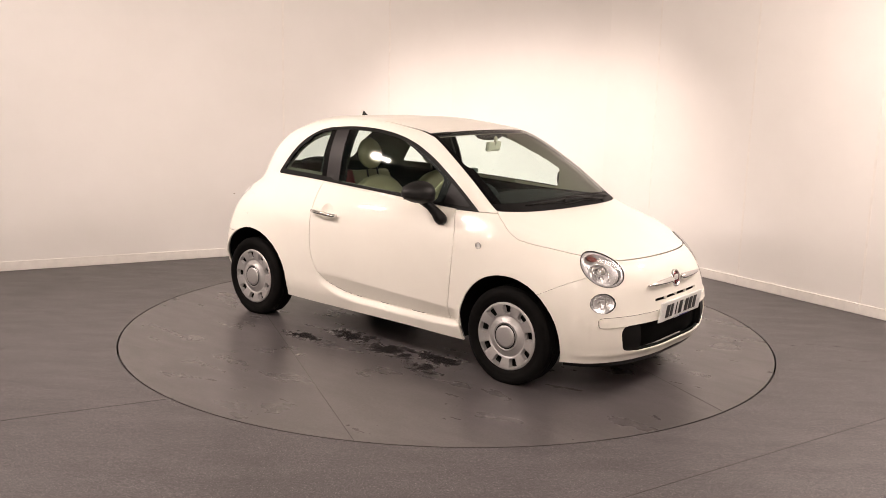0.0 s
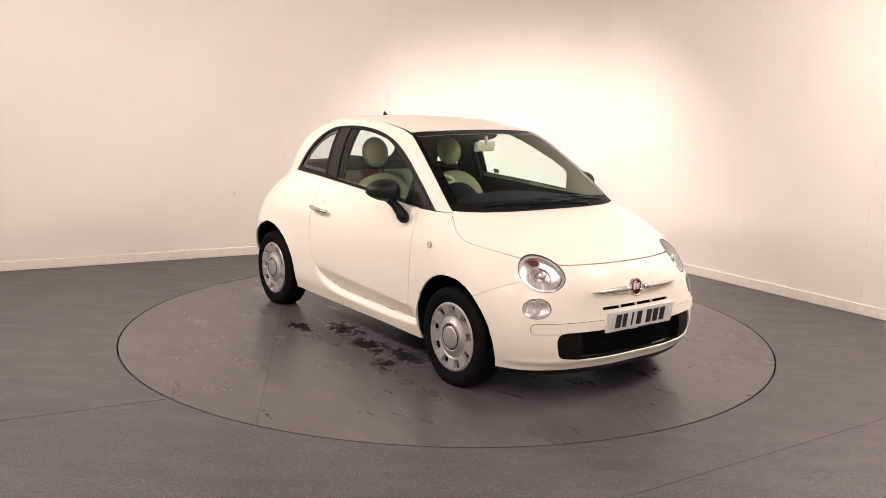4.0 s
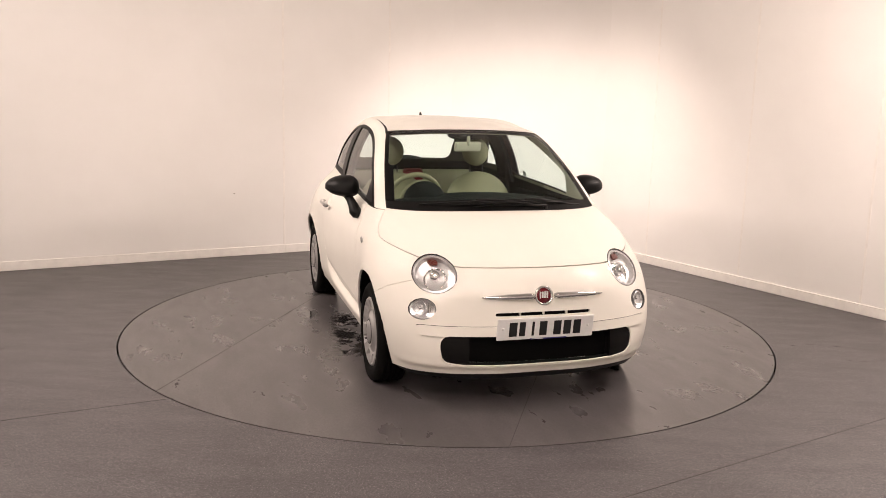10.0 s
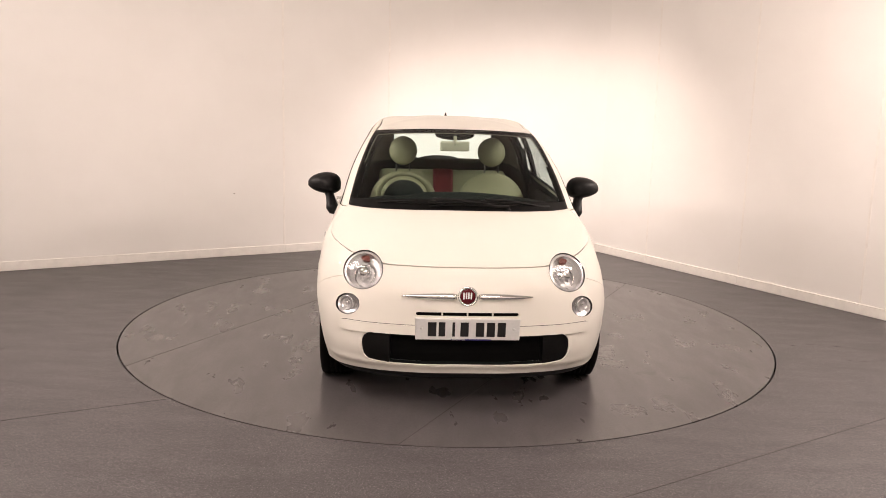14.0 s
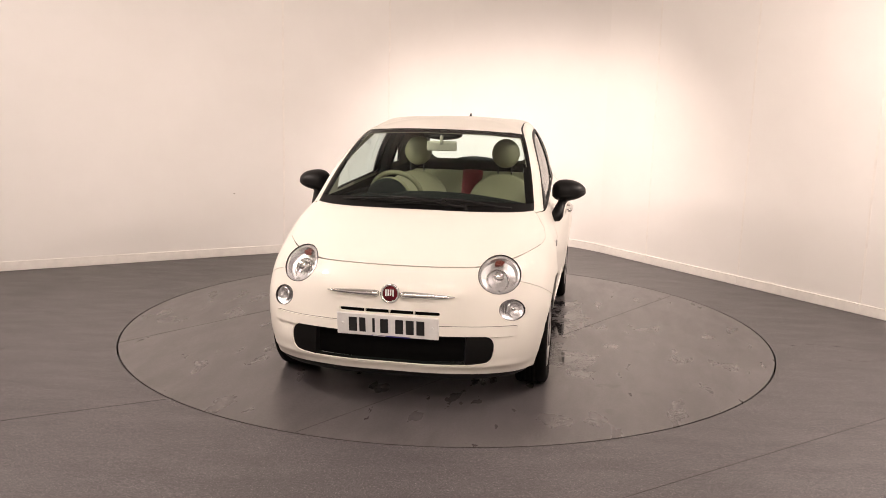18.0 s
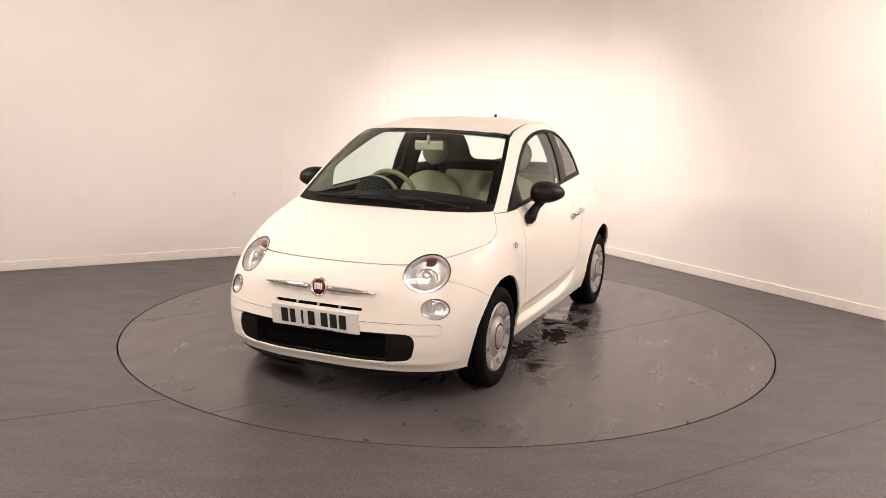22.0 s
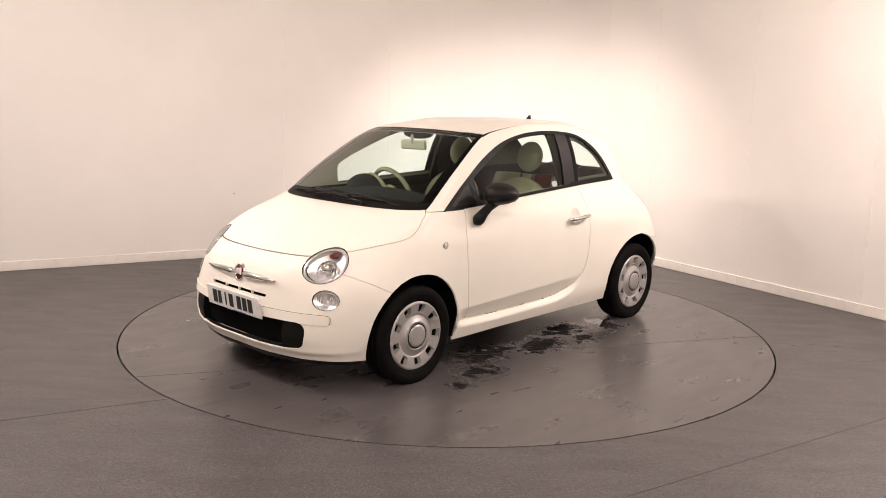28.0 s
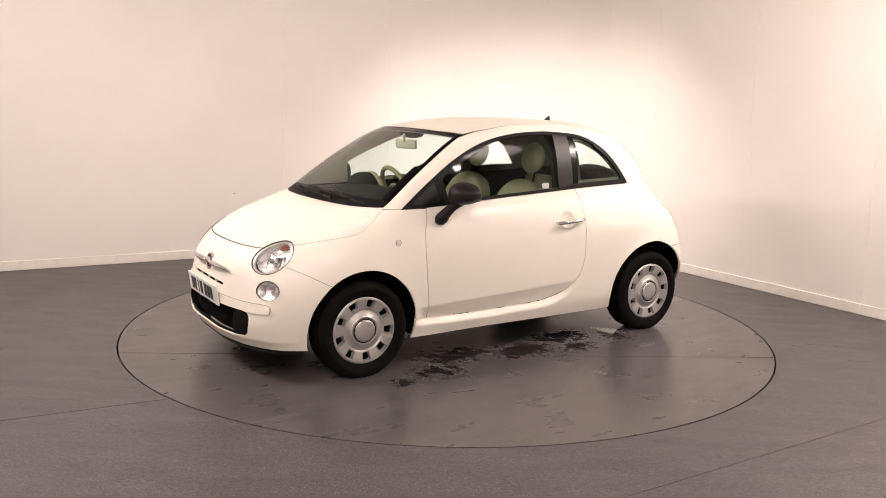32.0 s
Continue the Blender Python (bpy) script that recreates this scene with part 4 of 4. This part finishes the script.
# ---- lamps at the front ----
both = cut(WHOLE, hl_metric)[0]
for s in (1, -1):
    skin = side_of(both, s)
    rim, inner = cut(skin, lambda P: -hl_metric(P) - .0032)
    hl = sheet("headlamp", inner, LENS, car, .0, .006, "round clear headlamp with a chrome bowl")
    sheet("lamp_rim", rim, FRAME, hl, .006, .001, "black seal ring")
    ring, bowl = cut(inner, lambda P: -hl_metric(P) - .014)
    sheet("chrome_ring", ring, REFLECTOR, hl, .03, -.004, "chrome ring")
    V, F = bowl
    V = V.copy()
    N = normals(V[:, :3], F)
    d = np.clip(-hl_metric(V) / .1, 0, 1)
    V[:, :3] -= N * (.012 + .055 * np.sqrt(d))[:, None]
    sheet("bowl", (V, F), REFLECTOR, hl, 0)
    c = Vector((1.613, s * HL_Y, HL_Z - .005))
    n = Vector((.80, .34 * s, .45)).normalized()
    q = n.to_track_quat("Y", "Z").to_matrix().to_4x4()
    at = Matrix.Translation(c) @ q
    part("bulb_shield", lathe([(0, .0), (.019, -.002), (.026, -.012), (.026, -.045), (.03, -.05)], 24, m=at), CHROME, hl, smooth=True)
    part("reflector_ring", lathe([(.054, -.050), (.056, -.034), (.059, -.033), (.062, -.050)], 40, m=at @ Matrix.Translation((0, 0, -.012))), CHROME, hl, smooth=True)
    bm = bmesh.new()
    for k in range(-3, 4):
        box(k * .022 - .0009, k * .022 + .0009, -.047, -.042, -.075 + abs(k) * .008, .052 - abs(k) * .006, bm=bm)
    bmesh.ops.transform(bm, matrix=at, verts=bm.verts[:])
    part("reflector_flutes", bm, REFLECTOR, hl)
    amber = cut(inner, lambda P: rbox(np.abs(P[:, 1]) - HL_Y + .004, P[:, 2] - .763, .025, .0105, .010))[0]
    sheet("indicator", amber, AMBER, hl, .012, -.020, "amber indicator")
    fskin = side_of(cut(WHOLE, fog_metric)[0], s)
    frim, finner = cut(fskin, lambda P: -fog_metric(P) - .0018)
    fl = sheet("day_lamp", finner, LENS, car, 0, .005, "small round clear front lamp")
    sheet("day_lamp_rim", frim, FRAME, fl, .015, .001)
    V, F = finner
    V = V.copy()
    N = normals(V[:, :3], F)
    V[:, :3] -= N * (.004 + .034 * np.sqrt(np.clip(-fog_metric(V) / .055, 0, 1)))[:, None]
    sheet("day_lamp_bowl", (V, F), REFLECTOR, fl, 0)
    n = Vector((.82, .57 * s, .05)).normalized()
    at = Matrix.Translation(Vector((1.652, s * .632, .529)) - n * .006) @ n.to_track_quat("Y", "Z").to_matrix().to_4x4()
    part("day_reflector", lathe([(.040, -.006), (.0375, .0), (.035, -.002), (.027, -.014), (.012, -.022), (0, -.024)], 32, m=at), REFLECTOR, fl, smooth=True)
    part("day_bulb", ball(.009, at @ Matrix.Translation((0, -.012, 0)), 16, 10), CHROME, fl, smooth=True)
    for k in range(4):
        part("day_flute", box(-.002, .002, -.018, -.006, -.030 + .004 * k, .030 - .004 * k, m=at @ Matrix.Translation((s * (.046 + k * .011), -.004, 0))), CHROME, fl)

# grille opening: dark mesh with bars, black corner blocks
V, F = offset_sheet(grille, -.05)
sheet("grille_back", (V, F), DARK, front_bumper, 0)
for z in (.272, .296, .320, .344):
    pts = [(np.interp(abs(y), [0, .33, .50], [1.775, 1.752, 1.705]), y, z) for y in np.linspace(-.44, .44, 23)]
    part("grille_bar", tube(pts, [.0045] * len(pts), 6), DARK, front_bumper, smooth=True)
for s in (1, -1):
    blk = cut(grille, lambda P: .40 - s * P[:, 1])[0]
    sheet("grille_corner", blk, FRAME, front_bumper, .04, -.007, "satin black corner block")
V, F = offset_sheet(slot, -.02)
sheet("slot_back", (V, F), DARK, front_bumper, 0)
for y in (-.13, .0, .13):
    part("slot_rib", box(1.778, 1.802, y - .004, y + .004, .503, .521, .002), PAINT, front_bumper)

# plate: plain bars in place of its letters
plate = part("number_plate", box(-.268, .268, -.006, .006, -.0595, .0595, .005, 2), PLATE, car, "white number plate", m=pose(1.833, 0, .4425, 8.0, 0, 90))
for k, w in enumerate((.052, .040, .016, .050, None, .050, .050, .050)):
    if w:
        x = -.204 + k * .0555 + (0 if k < 4 else -.032) + (.014 if k == 2 else 0)
        part("plate_bar", box(x, x + w * .84, -.0085, -.0062, -.039, .039, .003), INK, plate)
for x in (-.236, .236):
    part("plate_screw", ball(.0075, Matrix.Translation((x, -.0065, .004)) @ Matrix.Diagonal((1, .4, 1, 1)), 12, 8), PLATE, plate, smooth=True)
part("plate_caption", box(-.078, -.012, -.0088, -.0080, -.0580, -.0550), PLATE, plate)
part("plate_strip", box(-.085, .12, -.0078, -.0062, -.0595, -.0535), BLUE, plate)

# badge and chrome moustache
badge = part("badge", lathe([(0, .0), (.038, .001), (.040, .006), (.046, .009), (.051, .006), (.052, -.012)], 40, m=Matrix.Translation((1.789, 0, .602)) @ pose(0, 0, 0, 12, 0, -90)), CHROME, car, "round chrome-rimmed badge", smooth=True)
part("badge_field", lathe([(0, .0045), (.0375, .003), (.0375, -.002)], 36, m=Matrix.Translation((1.790, 0, .6025)) @ pose(0, 0, 0, 12, 0, -90)), BADGE, badge, "maroon enamel centre", smooth=True)
for y, h in ((-.021, .019), (-.008, .02), (.004, .02), (.017, .02)):
    part("badge_bar", box(1.7925, 1.7965, y - .0038, y + .0038, .604 - h, .604 + h), PLATE, badge)
for s in (1, -1):
    ys = np.linspace(.056, .337, 16)
    pts = [(np.interp(y, [0, .16, .25, .33, .4], [1.792, 1.788, 1.784, 1.774, 1.755]) + .011, s * y, .602 - .0) for y in ys]
    rad = [.0125] + [float(np.interp(y, [.056, .07, .18, .28, .337], [.013, .0185, .0165, .0105, .003])) for y in ys[1:]]
    part("chrome_strip", tube(pts, rad, 12, squash=1.0), CHROME, front_bumper, smooth=True)

# ---- mirrors, handles, repeaters, wipers, aerial ----
def mirror(s):
    bm = bmesh.new()
    bmesh.ops.create_uvsphere(bm, u_segments=44, v_segments=34, radius=1)
    for v in bm.verts:
        x, y, z = (math.copysign(abs(c) ** .86, c) for c in v.co)
        k = 1 - .22 * max(y, 0) ** 2
        if x < 0:
            x *= .55
        rim = 1.0 if z > -.30 else 1.035
        v.co = Vector((x * .108 * k * rim, y * .106 * rim, (z * .074 if z > 0 else z * .057) * (1 - .20 * y - .10 * max(y, 0) ** 2)))
    bmesh.ops.transform(bm, matrix=pose(.505, .838, 1.037, 4, 0, 12), verts=bm.verts[:])
    tube([(.652, .755, .872), (.648, .768, .884), (.637, .778, .900), (.612, .786, .932), (.575, .798, .966), (.530, .815, 1.0)], [.022, .042, .046, .037, .031, .036], 16, bm, .8)
    if s < 0:
        bmesh.ops.scale(bm, vec=(1, -1, 1), verts=bm.verts[:])
        bmesh.ops.reverse_faces(bm, faces=bm.faces[:])
    h = part("door_mirror", bm, BLACK, car, "black plastic door mirror", smooth=True)
    bm = box(-.003, .003, -.062, .062, -.040, .040, .0025, 1)
    bmesh.ops.transform(bm, matrix=pose(.459, s * .832, 1.037, 0, 0, s * 12), verts=bm.verts[:])
    part("mirror_glass", bm, CHROME, h)


for s in (1, -1):
    mirror(s)
    hd = part("door_handle", tube([(-.452, s * .797, .836), (-.440, s * .822, .836), (-.40, s * .831, .8335), (-.34, s * .833, .830), (-.28, s * .831, .826), (-.238, s * .823, .823), (-.226, s * .799, .822)], [.008, .0125, .0135, .0135, .0135, .0125, .008], 14, squash=.95), CHROME, car, "chrome door handle", smooth=True)
    part("repeater_rim", lathe([(.0185, .0), (.0195, .004), (.017, .006), (.016, .002)], 28, m=Matrix.Translation((.942, s * .795, .774)) @ pose(0, 0, 0, 0, 0, 0 if s > 0 else 180)), SILVER, car, smooth=True)
    rp = part("side_repeater", ball(.018, Matrix.Translation((.942, s * .794, .774)) @ Matrix.Diagonal((1.0, .45, .72, 1)), 20, 12), LENS, car, "small clear side repeater", smooth=True)
    part("repeater_base", ball(.0145, Matrix.Translation((.942, s * .792, .774)) @ Matrix.Diagonal((1.12, .35, .9, 1)), 16, 10), PLATE, rp, smooth=True)
fin = bmesh.new()
vs = [fin.verts.new(p) for p in ((-.720, .011, 1.440), (-.720, -.011, 1.440), (-.792, -.013, 1.440), (-.792, .013, 1.440), (-.776, .004, 1.487), (-.776, -.004, 1.487), (-.786, -.004, 1.487), (-.786, .004, 1.487))]
for f in ((0, 1, 5, 4), (1, 2, 6, 5), (2, 3, 7, 6), (3, 0, 4, 7), (4, 5, 6, 7)):
    fin.faces.new([vs[i] for i in f])
bmesh.ops.bevel(fin, geom=fin.edges[:], offset=.003, segments=2, profile=.5, affect="EDGES")
part("roof_aerial", fin, BLACK, car, "small black roof aerial")


def screen_pt(u, h, lift=.02):
    """A place on the windscreen: u across (-1 to 1), h up (0 to 1)."""
    y = u * np.interp(h, [0, .5, 1], [.662, .605, .521])
    x = np.interp(h, [0, .5, 1], [1.16, .83, .45]) - np.interp(h, [0, .5, 1], [.195, .165, .115]) * (u ** 2) * 1.0
    z = np.interp(h, [0, .5, 1], [.962, 1.205, 1.40]) - .02 * u ** 2
    return (x + lift * .6, y, z + lift * .8)


# blade from u to u, and the pivot of its arm
for a, b, c in ((-.82, .36, .42), (-.28, .74, .80)):
    def on_blade(q):
        return screen_pt(a + (b - a) * q, .030 + .030 * math.sin(math.pi * q), .020)
    pts = [on_blade(k / 14) for k in range(15)]
    mid = on_blade(.48)
    pivot = Vector(screen_pt(c, .006, .006))
    tip = Vector(mid) + Vector((.008, 0, .020))
    arm = [pivot, pivot + Vector((.002, 0, .020))] + [pivot.lerp(tip, q) + Vector((.004, 0, .008 + .008 * math.sin(math.pi * q))) for q in (.15, .4, .7)] + [tip]
    wb = part("wiper", tube(arm, [.010, .009, .008, .0075, .007, .006], 10, squash=.7), SATIN, car, "black wiper arm and blade", smooth=True)
    part("wiper_blade", tube([(p[0] - .006, p[1], p[2] - .008) for p in pts], [.003] + [.006] * 13 + [.003], 6), BLACK, wb)
    part("wiper_spine", tube([(p[0] + .002, p[1], p[2] + .006) for p in pts[1:-1]], [.004] + [.0075] * 11 + [.004], 8, squash=.6), BLACK, wb, smooth=True)
    part("wiper_clip", box(-.012, .012, -.022, .022, -.010, .012, .004, 2, m=Matrix.Translation(mid)), BLACK, wb)
    part("wiper_pivot", ball(.014, Matrix.Translation(pivot), 18, 12), BLACK, wb, smooth=True)


# ---- cabin ----
def cushion(x0, x1, y0, y1, z0, z1, r, m=Matrix()):
    bm = box(x0, x1, y0, y1, z0, z1, r, 4)
    bmesh.ops.transform(bm, matrix=m, verts=bm.verts[:])
    return bm


def seat_back(w, h, t):
    """A backrest with a round top: outline in y, z, with soft edges."""
    pts = [(-w * .86, 0), (-w, .12)] + [(-w * math.cos(a), h - w * .92 + w * .92 * math.sin(a)) for a in np.linspace(.0, math.pi, 17)] + [(w, .12), (w * .86, 0)]
    bm = bmesh.new()
    layers = []
    for x, k in ((-t, .90), (-t * .75, .975), (-t * .3, 1), (t * .3, 1), (t * .75, .97), (t, .88)):
        layers.append([bm.verts.new((x, y * k, h * .5 + (z - h * .5) * (1 - (1 - k) * .7))) for y, z in pts])
    n = len(pts)
    for a, b in zip(layers, layers[1:]):
        for i in range(n):
            bm.faces.new((a[i], a[(i + 1) % n], b[(i + 1) % n], b[i]))
    for lay in (layers[0][::-1], layers[-1]):
        bm.faces.new(lay)
    bmesh.ops.recalc_face_normals(bm, faces=bm.faces[:])
    return bm


for s in (1, -1):
    bm = seat_back(.245, .66, .065)
    bmesh.ops.transform(bm, matrix=pose(-.13, s * .325, .43, 0, -19, 0), verts=bm.verts[:])
    seat = part("front_seat", bm, CREAM, car, "ivory front seat with a round headrest", smooth=True)
    part("seat_cushion", cushion(-.20, .32, s * .325 - .25, s * .325 + .25, .33, .47, .05, pose(0, 0, 0, 0, 0, 0)), CREAM, seat, smooth=True)
    bm = ball(1, Matrix.Translation((-.385, s * .331, 1.205)) @ pose(0, 0, 0, 0, -12, 0) @ Matrix.Diagonal((.058, .104, .108, 1)), 32, 20)
    part("headrest", bm, CREAM, seat, smooth=True)
    for o in (-.05, .05):
        part("headrest_post", tube([(-.345, s * .331 + o, 1.03), (-.375, s * .331 + o, 1.14)], [.006, .006], 8), SATIN, seat)

bench = part("rear_seat", cushion(-.10, .02, -.52, .52, 0, .60, .045, pose(-.80, 0, .46, 0, -20, 0)), CREAM, car, "ivory rear bench with a red middle", smooth=True)
part("bench_cushion", cushion(-.86, -.42, -.52, .52, .36, .50, .05), CREAM, bench, smooth=True)
part("bench_middle", cushion(-.085, .034, -.088, .088, .02, .60, .03, pose(-.80, 0, .46, 0, -20, 0)), RED, bench, "red middle panel", smooth=True)
part("parcel_shelf", box(-1.27, -1.02, -.44, .44, .965, .98, .004), TRIMDARK, car)

dash = part("dashboard", tube([(.80 - .02 * abs(y) / .6, y, .86 - .03 * (y / .6) ** 2) for y in np.linspace(-.64, .64, 17)], [.13 + .0 * i for i in range(17)], 20, squash=.85), TRIMDARK, car, "dark grey dashboard", smooth=True)
bm = bmesh.new()
rows = []
for y in np.linspace(-.655, .655, 27):
    k = (y / .655) ** 2
    front = np.interp(abs(y), [0, .25, .42, .54, .62, .66], [1.10, 1.085, 1.05, 1.0, .95, .92])
    prof = [(.56 + .05 * k, .86), (.555 + .05 * k, .955 - .05 * k), (.575 + .05 * k, .995 - .055 * k), (.62 + .05 * k, 1.012 - .06 * k), (.74 + .03 * k, 1.008 - .055 * k), (.85, .985 - .04 * k), (front, .955), (front, .90)]
    rows.append([bm.verts.new((x, y, z)) for x, z in prof])
for a, b in zip(rows, rows[1:]):
    for i in range(7):
        bm.faces.new((a[i], a[i + 1], b[i + 1], b[i]))
part("dash_top", bm, TRIMDARK, dash, smooth=True)
part("dash_fascia", box(.60, .66, -.60, .60, .66, .86, .03, 3), PAINT, dash, "cream fascia panel", smooth=True)
part("instrument_hood", ball(1, Matrix.Translation((.59, -.325, .955)) @ Matrix.Diagonal((.13, .135, .125, 1)), 28, 18), TRIMDARK, dash, smooth=True)



def ring_tube(c, r, t, tilt, seg=48):
    bm = bmesh.new()
    M = Matrix.Translation(c) @ Matrix.Rotation(radians(tilt), 4, "Y")
    rings = []
    for i in range(seg):
        a = 2 * math.pi * i / seg
        rings.append([bm.verts.new(M @ Vector((t * math.sin(b), (r + t * math.cos(b)) * math.cos(a), (r + t * math.cos(b)) * math.sin(a)))) for b in np.arange(12) * 2 * math.pi / 12])
    for i in range(seg):
        q, w = rings[i], rings[(i + 1) % seg]
        for k in range(12):
            bm.faces.new((q[k], w[k], w[(k + 1) % 12], q[(k + 1) % 12]))
    bmesh.ops.recalc_face_normals(bm, faces=bm.faces[:])
    return bm


part("binnacle_ring", ring_tube(Vector((.50, -.325, .945)), .125, .017, 14), CREAM, dash, "ivory instrument surround", smooth=True)
SW = Vector((.325, -.325, .945))
wheel_rim = part("steering_wheel", ring_tube(SW, .172, .0165, 24), CREAM, car, "ivory steering wheel", smooth=True)
part("wheel_boss", ball(1, Matrix.Translation(SW + Vector((.01, 0, -.01))) @ pose(0, 0, 0, 0, 24, 0) @ Matrix.Diagonal((.03, .065, .06, 1)), 20, 12), CREAM, wheel_rim, smooth=True)
for a in (-8, 188, 270):
    d = Matrix.Rotation(radians(24), 3, "Y") @ Vector((0, math.cos(radians(a)), math.sin(radians(a))))
    part("wheel_spoke", tube([SW + d * .05, SW + d * .165], [.02, .014], 10, squash=.5), CREAM, wheel_rim, smooth=True)
part("steering_column", tube([SW, SW + Vector((.25, 0, -.11))], [.035, .05], 12), TRIMDARK, car, smooth=True)

rv = part("rear_view_mirror", cushion(-.014, .014, -.098, .098, -.032, .032, .012, pose(.440, .0, 1.290, 0, 8, 12)), IVORY, car, "small ivory rear view mirror", smooth=True)
part("mirror_stalk", tube([(.45, .0, 1.30), (.46, .0, 1.34), (.42, .0, 1.385)], [.010, .011, .02], 10), IVORY, rv, smooth=True)
part("mirror_bracket", ball(1, Matrix.Translation((.40, .0, 1.362)) @ Matrix.Diagonal((.06, .13, .034, 1)), 20, 10), TRIMDARK, rv, smooth=True)
for s in (1, -1):
    dc = part("door_card", cushion(-.44, .66, s * .70 - .02, s * .70 + .02, .36, .93, .015), TRIMDARK, car, "dark grey door lining", smooth=True)
    part("arm_rest", cushion(-.25, .35, s * .66 - .03, s * .66 + .03, .70, .76, .02), CREAM, dc, smooth=True)
    part("seat_belt", tube([(-.40, s * .575, 1.24), (-.42, s * .61, 1.0), (-.40, s * .64, .60)], [.014, .014, .014], 8, squash=.15), TRIMDARK, car)


part("rear_wiper_cover", ball(1, Matrix.Translation((-1.27, -.02, 1.085)) @ Matrix.Diagonal((.05, .17, .032, 1)), 24, 12), TRIMDARK, car, smooth=True)


def motions():
    for thing, offset in ((turntable, Vector((0, 0, 0))), (car, CAR_AT)):
        walk(thing, [(float(t), Matrix.Rotation(radians(a), 4, "Z") @ Matrix.Translation(offset)) for t, a in TURN])


motions()
